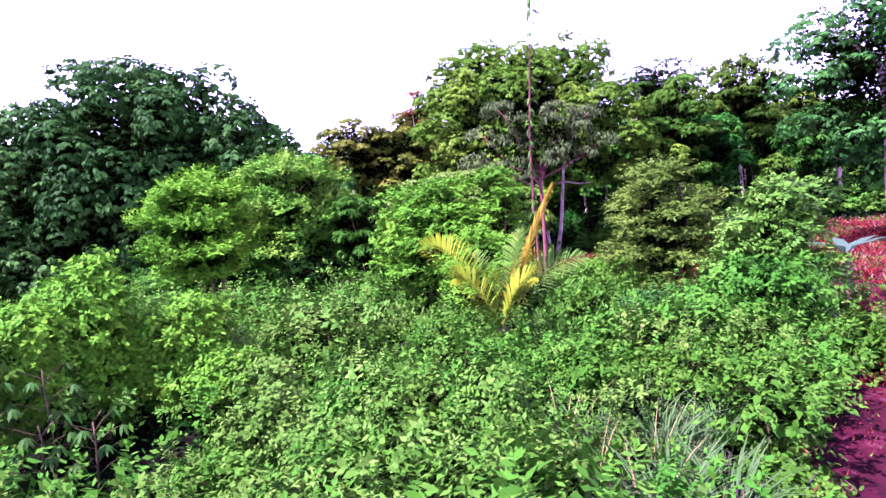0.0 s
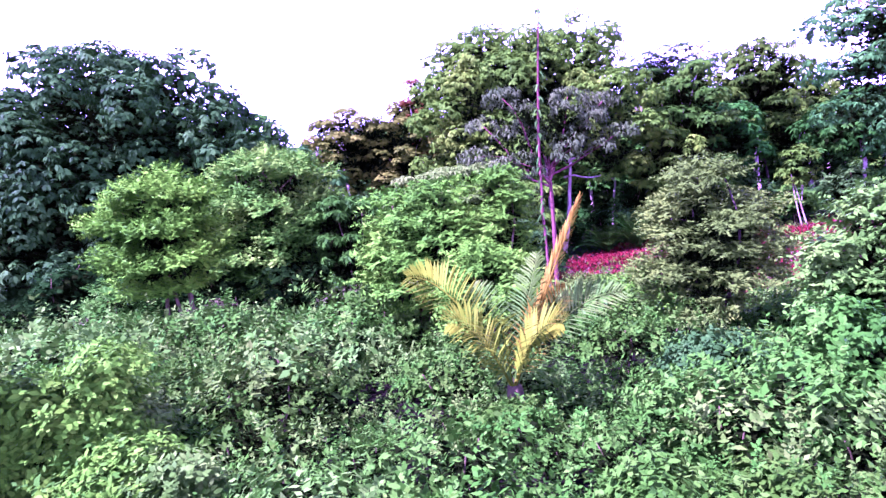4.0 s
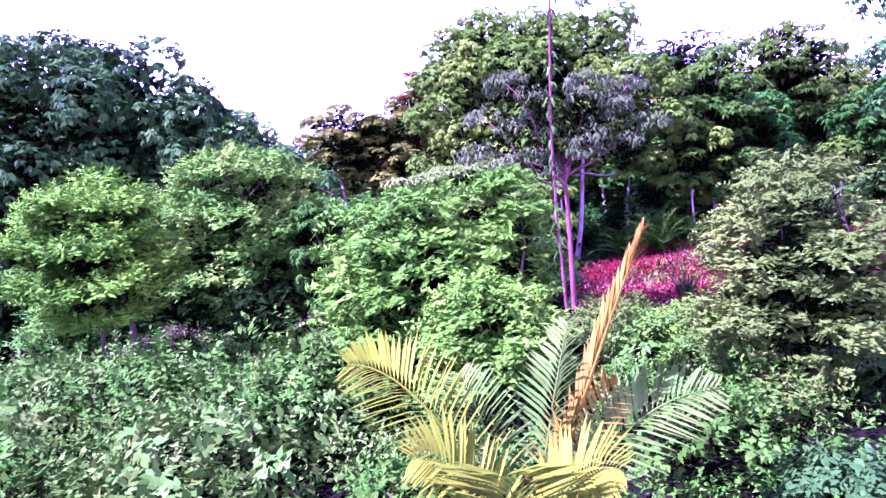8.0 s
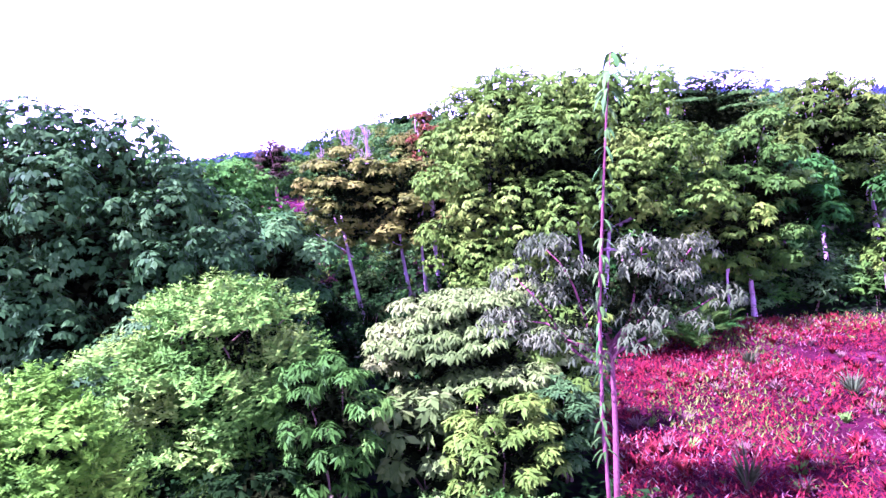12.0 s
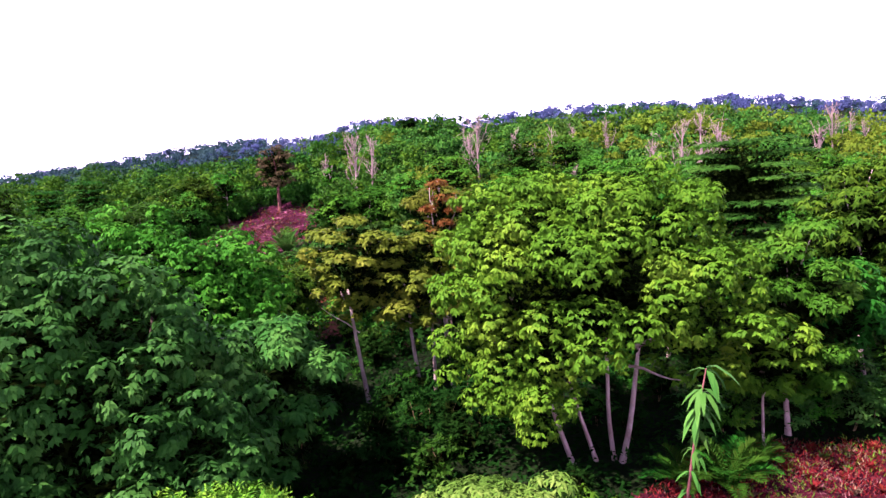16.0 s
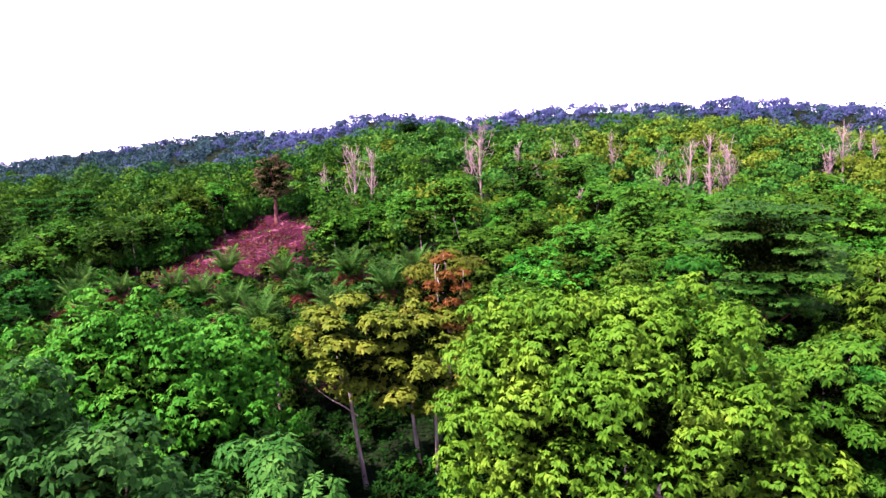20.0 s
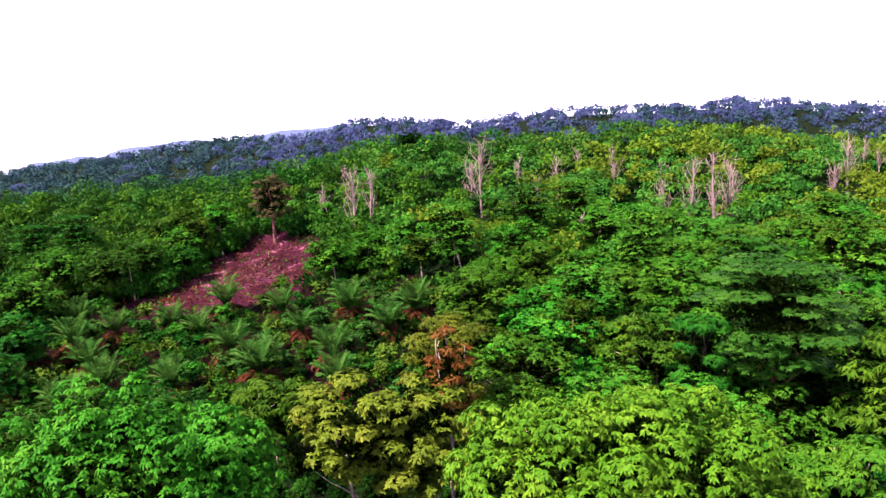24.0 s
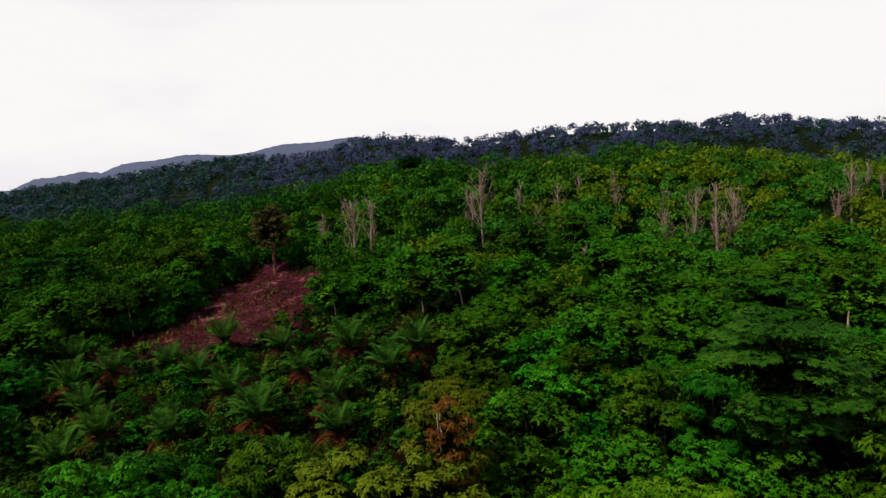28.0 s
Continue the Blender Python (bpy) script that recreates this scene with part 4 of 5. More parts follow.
def bushes():
    bush("large lime green leafy bush on several thin stems", (-8.0, 20.6), 6.2, 2.2, 2.0, LIME, 300, 2300, 12, 0.21, 0.10, 24, fine=False, foot=0.2, reach=0.5)
    bush("dense green bush with pale tips", (-7.0, 26.4), 7.6, 3.7, 3.2, PALETIP, 302, 3300, 12, 0.25, 0.12, 40, reach=0.5, fine=False, size=0.3)
    bush("tall pale green leafy bush", (-0.2, 16.9), 4.4, 1.95, 1.5, FRESH, 304, 1700, 12, 0.19, 0.085, 24, fine=False, foot=0.1, reach=0.42, droop=0.6)
    bush("upright pale green leafy bush", (1.6, 16.8), 4.35, 0.9, 0.8, FRESH, 306, 700, 12, 0.18, 0.08, 12, fine=False, droop=0.6, reach=0.4)
    bush("low bush with long drooping glossy leaves", (1.15, 15.1), 2.8, 1.2, 1.0, FRESH, 308, 1000, 10, 0.16, 0.075, 18, foot=0.15, reach=0.4, droop=0.6, fine=False)
    bush("yellow-green bush with small leaves on dark twigs", (5.2, 15.0), 3.95, 1.55, 1.3, OLIVE, 310, 1900, 12, 0.13, 0.065, 24, fine=False, bark=BARK_DARK, reach=0.35, droop=0.6)
    bush("young leafy sapling with tiers of fresh green leaves", (6.1, 11.6), 3.2, 1.05, 0.9, MANGO, 312, 900, 12, 0.14, 0.065, 18, fine=False, name="sapling", bark=BARK_RED, reach=0.35)
    bush("dense green shrub at the foot of the sapling", (5.2, 10.2), 1.9, 1.2, 0.9, WEED, 314, 900, 12, 0.11, 0.06, 14, reach=0.4, tilt=2.0, rise=0.6)
    bush("umbrella leaved shrub with flat tiers of pale leaves", (-0.4, 29.6), 6.5, 3.7, 2.5, UMBRELLA, 316, 2600, 9, 0.26, 0.11, 34, name="tiered_shrub", make=crown, squash=0.3, shell=0.5, low=-0.1, droop=0.35, curl=0.45)
    bush("yellow-green shrub below the tiered leaves", (2.4, 30.2), 5.4, 2.4, 1.8, CROWN, 318, 500, 9, 0.32, 0.12, 16, make=crown, droop=0.6)
    bush("dark bush with drooping leaves beside the pale tipped bush", (-3.7, 25.2), 5.2, 1.7, 1.5, BROAD, 336, 420, 9, 0.30, 0.11, 16, make=crown, droop=0.8, curl=0.45, fine=False)
    bush("yellow-green shrub with hand-sized leaves", (0.6, 25.2), 3.9, 1.7, 1.4, CROWN, 338, 360, 9, 0.28, 0.12, 14, make=crown, droop=0.5, curl=0.4, fine=False)
    bush("grey-green broad leaved shrub", (-1.6, 26.4), 4.0, 1.4, 1.3, UMBRELLA, 340, 110, 8, 0.46, 0.26, 10, make=crown, droop=0.5, curl=0.4, fine=False)
    bush("green shrub under the slim forked tree", (2.3, 27.2), 3.6, 1.3, 1.2, MIDGREEN, 342, 260, 9, 0.28, 0.12, 12, make=crown, droop=0.5, fine=False)
    bush("dark weedy shrub in the shade", (-11.5, 23.5), 3.4, 1.9, 1.6, WEED, 322, 500, 12, 0.16, 0.08, fine=False)
    for k, (x, y, h, w, leaf) in enumerate(((-4.1, 9.0, 3.0, 0.55, FRESH), (-3.6, 9.5, 2.0, 0.75, FRESH), (-2.95, 9.7, 2.15, 0.45, FRESH), (-3.1, 10.1, 1.75, 0.7, WEED_PALE), (-3.7, 10.9, 2.15, 0.6, FRESH),
                                            (-4.9, 9.4, 2.4, 0.7, FRESH), (-2.35, 9.0, 1.45, 0.6, FRESH), (-1.9, 9.0, 1.3, 0.6, WEED_PALE), (-5.2, 10.0, 2.2, 0.8, WEED_PALE), (-4.6, 8.2, 2.5, 0.6, FRESH))):
        bush("tall leafy weed bush with upright fresh green shoots", (x, y), h, w, w * 0.9, leaf, 400 + 2 * k, int(520 * w + 380 * h * w), 12, 0.12, 0.065, 26, stems=3, twigs=2, reach=0.4, tilt=2.0, rise=0.9)
    # bush just left of the view, added to cast shade on the hollow
    bush("unseen leafy weed bush added to shade the hollow", (-4.7, 7.0), 2.7, 0.7, 0.8, WEED, 424, 620, 12, 0.12, 0.065, 14, reach=0.4, tilt=2.0, rise=0.6)
    for k, (x, y, h, w, leaf) in enumerate(((-1.2, 7.5, 1.15, 0.65, WEED_PALE), (-0.35, 6.5, 1.0, 0.6, WEED_PALE), (-0.4, 7.9, 1.0, 0.7, WEED), (0.6, 7.4, 0.95, 0.65, WEED_PALE), (1.3, 6.9, 1.1, 0.5, MANGO),
                                            (2.4, 7.8, 0.95, 0.6, WEED), (3.2, 8.1, 0.75, 0.6, WEED), (-0.6, 5.5, 0.85, 0.5, WEED_PALE), (-1.3, 6.3, 0.9, 0.5, WEED), (3.45, 5.7, 0.5, 0.4, WEED), (3.75, 6.6, 0.6, 0.45, WEED), (4.35, 7.4, 0.6, 0.45, WEED), (4.9, 8.2, 0.7, 0.5, WEED))):
        bush("waist-high leafy weed mound with fresh pale tips", (x, y), h, w, w * 0.85, leaf, 430 + 2 * k, int(700 * w), 12, 0.10, 0.058, 14, reach=0.3, tilt=2.0, rise=0.7)
    bush("low leafy green shrub beside the small leaved bush", (4.0, 11.4), 1.5, 0.9, 0.8, MIDGREEN, 344, 360, 11, 0.11, 0.06, 12, reach=0.35, tilt=2.0, rise=0.6)
    bush("low leafy green shrub with pale leaf tips", (3.2, 9.6), 1.2, 0.9, 0.8, WEED, 346, 340, 11, 0.10, 0.055, 12, reach=0.35, tilt=2.0, rise=0.6)
    bush("low leafy green shrub beside the young palm", (0.2, 13.6), 1.1, 0.9, 0.7, WEED, 348, 300, 11, 0.11, 0.06, 12, reach=0.3, tilt=2.0, rise=0.6)
    bush("leafy weed bush with fresh pale green tips", (0.3, 4.7), 0.9, 0.8, 0.6, WEED_PALE, 328, 640, 12, 0.10, 0.06, 14, reach=0.34, tilt=2.0, rise=0.6)
    bush("leafy weed bush with fresh pale green tips", (1.35, 5.3), 1.0, 0.8, 0.6, WEED_PALE, 330, 640, 12, 0.10, 0.06, 14, reach=0.34, tilt=2.0, rise=0.6)
    bush("low leafy weed at the foot of the young palm", (1.35, 10.5), 1.0, 0.6, 0.35, WEED, 360, 420, 11, 0.09, 0.05, 12, reach=0.25, tilt=2.0, rise=0.6)
    bush("leafy weed bush with small green leaves", (1.0, 4.3), 0.75, 0.7, 0.5, WEED, 332, 560, 12, 0.10, 0.058, 14, reach=0.3, tilt=2.0, rise=0.6)
    bush("bright low shrub between the palm and the red field", (4.2, 17.2), 2.0, 1.3, 1.0, FRESH, 334, 700, 11, 0.14, 0.07, 14, reach=0.36, fine=False)
    bush("grey-green shrub at the edge of the red field", (5.6, 19.6), 1.5, 1.2, 1.0, GREYLEAF, 354, 420, 11, 0.14, 0.06, 14, reach=0.4, fine=False)
    bush("low yellow-green shrub at the edge of the red field", (3.6, 20.6), 1.6, 1.2, 1.0, OLIVE, 356, 520, 11, 0.14, 0.07, 14, reach=0.4, fine=False)
    bush("leafy weed bush spilling over the bare strip", (6.0, 8.9), 1.1, 0.8, 0.7, WEED, 358, 420, 11, 0.11, 0.06, 12, reach=0.3, tilt=2.0, rise=0.6)


bushes()


def understory():
    """Shrubs under and between the trees, darkened in colour as shade, and the scrub among the palms."""
    rng = np.random.default_rng(640)
    for zone in range(2):
        spots, made = [(-7.6, 40.5), (-5.6, 41.2), (-3.4, 40.4), (-6.6, 43.0), (-4.4, 43.4), (-2.2, 43.0), (-7.4, 45.4), (-5.2, 45.8), (-3.0, 45.6), (-1.4, 47.2), (-4.0, 47.8), (-6.4, 47.6), (-10.5, 55.0), (-12.2, 57.0), (-14.2, 58.2), (-9.6, 57.4), (-12.4, 53.0), (-14.6, 55.6), (-8.4, 59.2), (-16.6, 57.2), (-11.2, 59.8)] if zone == 0 else [], {}
        goal = 144 if zone == 0 else 130
        while len(spots) < goal:
            if zone == 0:
                y = rng.uniform(24, 62)
                x = rng.uniform(-1, 1) * (y * 0.62 + 3) - 0.1 * y
                if in_field(x, y) or in_field(x + 1.2, y) or in_field(x - 1.2, y) or in_field(x, y - 1.5) or (y < 32 and -5 < x < 4):
                    continue
                if (x - 4.5) ** 2 + (y - 41.5) ** 2 < 9:
                    continue
            else:
                y = rng.uniform(60, 106)
                x = rng.uniform(-0.7 * y, 0)
                if not in_palms(x, y) or in_clearing(x, y):
                    continue
            if any((x - a) ** 2 + (y - b) ** 2 < 1.9 ** 2 for a, b in spots):
                continue
            spots.append((x, y))
        for i, (x, y) in enumerate(spots):
            k = i % 5
            if k not in made:
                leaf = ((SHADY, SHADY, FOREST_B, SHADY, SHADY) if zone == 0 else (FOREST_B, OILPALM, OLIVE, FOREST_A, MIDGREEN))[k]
                made[k] = bush("green shrub growing under the trees, darkened in colour as shade" if zone == 0 else "green scrub bush among the oil palms", (x, y), 2.6 + 0.3 * k, 1.6, 1.5, leaf, 650 + 10 * zone + k,
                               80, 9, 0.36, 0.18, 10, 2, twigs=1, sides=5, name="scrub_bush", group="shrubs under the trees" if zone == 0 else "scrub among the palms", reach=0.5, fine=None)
            else:
                copy_thing(made[k], place(x, y, rng.uniform(0, 6.28), rng.uniform(0.6, 1.25), -0.05))


understory()


def field_hedge():
    """Dark shrubs along the far side of the red field."""
    rng = np.random.default_rng(680)
    made = {}
    for i, (x, y) in enumerate(((11.2, 45.2), (12.8, 46.0), (14.4, 45.4), (16.0, 46.2), (17.4, 45.0), (18.8, 45.6), (20.2, 44.6), (21.6, 45.0), (23.0, 44.2), (24.6, 44.6), (15.2, 47.8), (18.2, 47.6), (21.0, 47.2), (24.0, 46.8), (9.6, 44.4), (26.4, 43.6))):
        k = i % 3
        if k not in made:
            made[k] = bush("dark green hedge shrub along the red field", (x, y), 2.7 + 0.4 * k, 1.5, 1.3, (BROAD, OILPALM, MIDGREEN)[k], 690 + k, 110, 9, 0.34, 0.15, 12, 2, twigs=1, sides=5, name="hedge_shrub", group="shrubs along the field edge", reach=0.6, fine=False)
        else:
            copy_thing(made[k], place(x, y, rng.uniform(0, 6.28), rng.uniform(0.8, 1.2), -0.05))


field_hedge()


def drooping_tree():
    """Slim tree with a fork and grey-green hanging leaves."""
    rng = np.random.default_rng(321)
    g = float(land(3.3, 24.3))
    ends = [(-1.9, 0.3, 6.2), (-1.2, -0.5, 6.9), (-0.4, 0.4, 6.0), (0.9, -0.3, 6.7), (1.6, 0.2, 6.0), (2.5, 0.1, 5.4), (-2.3, 0.2, 5.2), (0.7, -0.6, 5.2), (2.1, 0.3, 6.5), (-0.9, -0.4, 4.8)]
    limbs = [(bent(rng, (0.08, 0, 3.9 + 0.07 * k), e, 7, 0.05), 0.05, 0.015) for k, e in enumerate(ends)]
    b = np.array([[*e, 0.62] for e in ends] + [[e[0] * 0.7 + 0.1, e[1] - 0.4, e[2] - 0.4, 0.45] for e in ends])
    stems = [(bent(rng, (-0.1, 0.1, -0.2), (0.1, 0, 4.9), 8, 0.008), 0.085, 0.05)]
    woody("drooping_tree", "slim forked tree with grey-green hanging leaves", "tree", (3.3, 24.4), stems, limbs, b, GREYLEAF, BARK_RED, 620, 8, 0.17, 0.045, seed=323, droop=0.9, curl=0.5, spread=0.5, shell=0.3)
    # the very tall thin stem beside it
    root = new("slender_sapling")
    root.matrix_basis = pose(2.95, 23.7, float(land(2.95, 23.7)))
    tagged(root, "very tall thin reddish sapling with whorls of hanging leaves", "tree")
    line = np.array([[0, 0, -0.3], [0.02, -0.05, 3], [0.15, -0.2, 5.5], [0.4, -0.5, 8], [0.6, -0.7, 9.8], [0.7, -0.85, 10.6]])
    child("trunk", mesh_from("trunk", *tube(line, [0.05, 0.045, 0.04, 0.03, 0.02, 0.008], 7), BARK_RED), root)
    for z in np.linspace(2.2, 10.6, 24):
        x = np.interp(z, line[:, 2], line[:, 0])
        n = 9 if z > 9.6 else 5
        a = rng.uniform(0, 6.28, n)
        ln = rng.uniform(0.32, 0.5, n) * (0.8 + 0.3 * (z > 9.8))
        pos = np.stack([np.full(n, x), np.full(n, np.interp(z, line[:, 2], line[:, 1])), np.full(n, z) + rng.uniform(-0.05, 0.05, n)], -1)
        way = np.stack([np.cos(a), np.sin(a), rng.uniform(-0.55, 0.1, n)], -1)
        child("leaf_whorl", mesh_from("leaf_whorl", *leaves(pos, way, ln, ln * 0.22, 0.6), MIDGREEN), root)


drooping_tree()


# ---------------------------------------------------------------- palms
def frond(rng, foot, tip, arch, leaflet, pairs, leaf, root, bare=0.12, single=False, wide=0.075, twist=0.0, fold=0.0):
    """One palm frond: an arched midrib from foot to tip with two rows of narrow leaflets."""
    n = 14
    s = np.linspace(0, 1, n)
    foot, tip = np.asarray(foot, float), np.asarray(tip, float)
    length = np.linalg.norm(tip - foot)
    line = foot + (tip - foot) * s[:, None] + np.array([0, 0, 1.0]) * (arch * length * 4 * s * (1 - s))[:, None]
    fr = child("frond", mesh_from("frond", *tube(line, np.linspace(0.016, 0.004, n) * length / 1.8, 5), leaf), root)
    f = np.linspace(bare, 0.985, pairs)
    base = np.stack([np.interp(f, s, line[:, k]) for k in range(3)], -1)
    tan = unit(np.stack([np.interp(f, s, np.gradient(line[:, k], s)) for k in range(3)], -1))
    across = unit(np.cross(tan, [0.02, 0.03, 1.0]))
    lift = np.cross(across, tan)
    across, lift = across * math.cos(twist) + lift * math.sin(twist), lift * math.cos(twist) - across * math.sin(twist)
    size = leaflet * np.sin(np.pi * np.clip(f * 0.85 + 0.12, 0, 1)) ** 0.6
    rows = []
    for side in (1, -1):
        way = across * side * (1 - fold) + tan * (0.45 + 0.55 * f[:, None] + fold) + lift * 0.3 + rng.normal(0, 0.06, base.shape)
        rows.append((base, way, size * rng.uniform(0.85, 1.1, len(f))))
    pos, way, ln = (np.concatenate(c) for c in zip(*rows))
    if single:
        for k in range(len(pos)):
            child("leaflet", mesh_from("leaflet", *leaves(pos[k:k + 1], way[k:k + 1], ln[k:k + 1], wide * leaflet, 0.16), leaf), fr)
    else:
        child("blade", mesh_from("blade", *leaves(pos, way, ln, wide * leaflet, 0.25, False), leaf), fr)


def young_palm():
    rng = np.random.default_rng(88)
    px, py = 1.42, 10.95
    g = float(land(px, py))
    root = new("young_palm")
    root.matrix_basis = pose(px, py, g)
    tagged(root, "young palm with yellow-green arching fronds growing among weeds", "palm")
    child("trunk", mesh_from("trunk", *tube([(0, 0, -0.1), (0, 0, 0.4), (0.02, 0, 0.84)], [0.16, 0.15, 0.09], 9), STEM), root)
    up = (0, 0, 0.78)
    #     tip in the world, arch, leaf, pairs, twist, leaflet
    for tip, arch, leaf, pairs, twist, size in (
            ((0.25, 11.25, 1.50), 0.20, PALM_YEL, 40, 0.9, 0.46), ((1.92, 11.5, 1.58), 0.03, PALM_GRN, 34, 0.2, 0.46), ((2.50, 11.2, 2.25), 0.02, PALM_DRY, 60, -0.7, 0.34),
            ((2.90, 11.3, 1.02), 0.16, PALM_GRN, 34, -0.8, 0.44), ((1.36, 10.15, 1.02), 0.10, PALM_YEL, 34, 0.0, 0.62), ((0.75, 10.7, 0.95), 0.2, PALM_YEL, 30, 0.9, 0.44),
            ((2.05, 10.5, 0.85), 0.2, PALM_YEL, 30, -0.8, 0.44), ((2.20, 11.2, 1.15), 0.12, PALM_DRY, 22, -0.8, 0.36), ((1.05, 11.6, 1.25), 0.1, PALM_GRN, 30, 0.5, 0.40)):
        spear = pairs == 60
        frond(rng, up, (tip[0] - px, tip[1] - py, tip[2] - g), arch, size, pairs, leaf, root, single=True, twist=twist, wide=0.10 if leaf is PALM_GRN else 0.085, fold=0.6 if spear else 0.0)


def oil_palms():
    rng = np.random.default_rng(99)
    root = None
    spots = [(-31, 82.4), (-43.1, 92), (-38.7, 98.3), (-18.7, 79.7), (-49.4, 89.8), (-29.4, 94.4), (-13.8, 85.8), (-51.6, 85), (-33.5, 73.9), (-53.5, 81), (-20.1, 93.1), (-11.4, 91.7),
             (-2.3, 84.6), (-40.4, 73.7), (3.2, 80.5), (-41, 68.8), (-16.6, 73.4), (-25, 75.5), (-49.8, 73.3), (-32.6, 65.8), (-20.4, 67.5), (-37.5, 88), (-58, 95), (-24.5, 87.5), (-46.5, 80)]
    for i, (x, y) in enumerate(spots):
        if i == 0:
            root = new("oil_palm")
            root.matrix_basis = place(x, y)
            tagged(root, "oil palm with arching dark green fronds in the plantation", "palm", "palms of the plantation")
            child("trunk", mesh_from("trunk", *tube([(0, 0, -0.2), (0, 0, 0.8), (0, 0, 1.6)], [0.36, 0.34, 0.22], 9), BARK_DARK), root)
            for k in range(28):
                lean = k / 28
                a = k * 2.4
                ln = rng.uniform(3.3, 4.2)
                dry = lean > 0.64
                out, rise = (0.40 + 0.5 * lean) * ln, (1.0 - 0.95 * lean) * ln
                if dry:
                    out, rise = 0.62 * ln, -0.30 * ln
                frond(rng, (0, 0, 1.5), (np.cos(a) * out, np.sin(a) * out, 1.5 + rise), 0.10 + 0.14 * lean, 0.95, 18, OILPALM_DRY if dry else OILPALM, root, wide=0.17)
        else:
            copy_thing(root, place(x, y, rng.uniform(0, 6.28), rng.uniform(0.8, 1.15), -0.1))


young_palm()
oil_palms()


# ---------------------------------------------------------------- dead and bare trees on the slope
def bare_tree(at, high, seed, wide=0.3, bark=BARK_DEAD, label="leafless bleached dead tree standing in the forest", limbs=16):
    rng = np.random.default_rng(seed)
    root = new("dead_tree")
    root.matrix_basis = pose(at[0], at[1], float(land(*at)) - 0.2)
    tagged(root, label, "tree", "bare trees on the slope")
    line = bent(rng, (0, 0, 0), (rng.normal(0, 0.3), 0, high), 9, 0.01)
    child("trunk", mesh_from("trunk", *tube(line, np.linspace(0.22, 0.04, 9) * high / 11, 7), bark), root)
    for k in range(limbs):
        f = rng.uniform(0.22, 0.9)
        a = rng.uniform(0, 6.28)
        s = np.array([np.interp(f, np.linspace(0, 1, 9), line[:, c]) for c in range(3)])
        ln = high * wide * (1.15 - f * 0.7) * rng.uniform(0.6, 1.1)
        e = s + [np.cos(a) * ln * 0.5, np.sin(a) * ln * 0.5, ln * 1.2]
        mid = bent(rng, s, e, 5, 0.05)
        twigs = [tube(mid, np.linspace(0.065, 0.025, 5), 5)]
        for _ in range(7):
            g = mid[rng.integers(1, 5)]
            twigs.append(tube(bent(rng, g, g + unit(rng.normal(size=3) + [0, 0, 1.2]) * ln * 0.45, 4), np.linspace(0.034, 0.016, 4), 3))
        child("limb", mesh_from("limb", *merge(twigs), bark), root)


for spec in ((-26.0, 124, 14.0, 401, 0.36), (-24.0, 129, 12, 402, 0.28), (-34.5, 134, 9.5, 403, 0.24), (-4.4, 134, 11.5, 404, 0.55), (-6.5, 138, 8.5, 405, 0.34),
             (30.4, 124, 13, 406, 0.36), (33.0, 121, 15, 407, 0.22), (37.0, 124, 13, 408, 0.32), (11.5, 112, 8, 409, 0.26), (26.5, 126, 10, 410, 0.34),
             (61, 136, 12, 411, 0.3), (22, 146, 10, 412, 0.34), (3, 146, 8, 413, 0.3), (57, 132, 9, 414, 0.34), (40, 133, 10, 415, 0.3)):
    bare_tree(spec[:2], spec[2], spec[3], spec[4])
_r = np.random.default_rng(77)
for _k in range(11):
    bare_tree((_r.uniform(-2, 96), _r.uniform(132, 168)), _r.uniform(6, 9), 440 + _k, 0.34, label="thin leafless grey tree among the hillside forest", limbs=9)
bare_tree((-58.2, 108.2), 6.8, 420, 0.05, BARK_PALE, "bare white dead trunk at the edge of the clearing", 3)


def clearing_tree():
    """Tree with a red, torn trunk foot at the top of the clearing, and a slim one near it."""
    one_tree((-43.6, 131.5), 13.2, 4.0, BROWNISH, BARK_RED, "tall brownish dark tree with a reddish trunk above the clearing", 430, 620, 0.55, 0.4, low_crown=0.36)
    one_tree((-31.5, 126.0), 8.5, 1.7, FOREST_A, BARK_PALE, "slim green tree at the corner of the clearing", 432, 200, 0.5, 0.12)
    one_tree((-24.5, 184), 9.0, 4.2, SHADY, BARK_DARK, "dark round crowned tree on the hill", 434, 380, 0.9, 0.3)


clearing_tree()


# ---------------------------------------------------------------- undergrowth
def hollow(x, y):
    """A gap in the weeds that bares the soil with its painted shade."""
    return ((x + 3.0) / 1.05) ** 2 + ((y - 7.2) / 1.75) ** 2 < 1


def grassy(x, y):
    """The patch of long grass beside the bare strip."""
    return ((x - 2.75) / 0.75) ** 2 + ((y - 5.9) / 1.1) ** 2 < 1


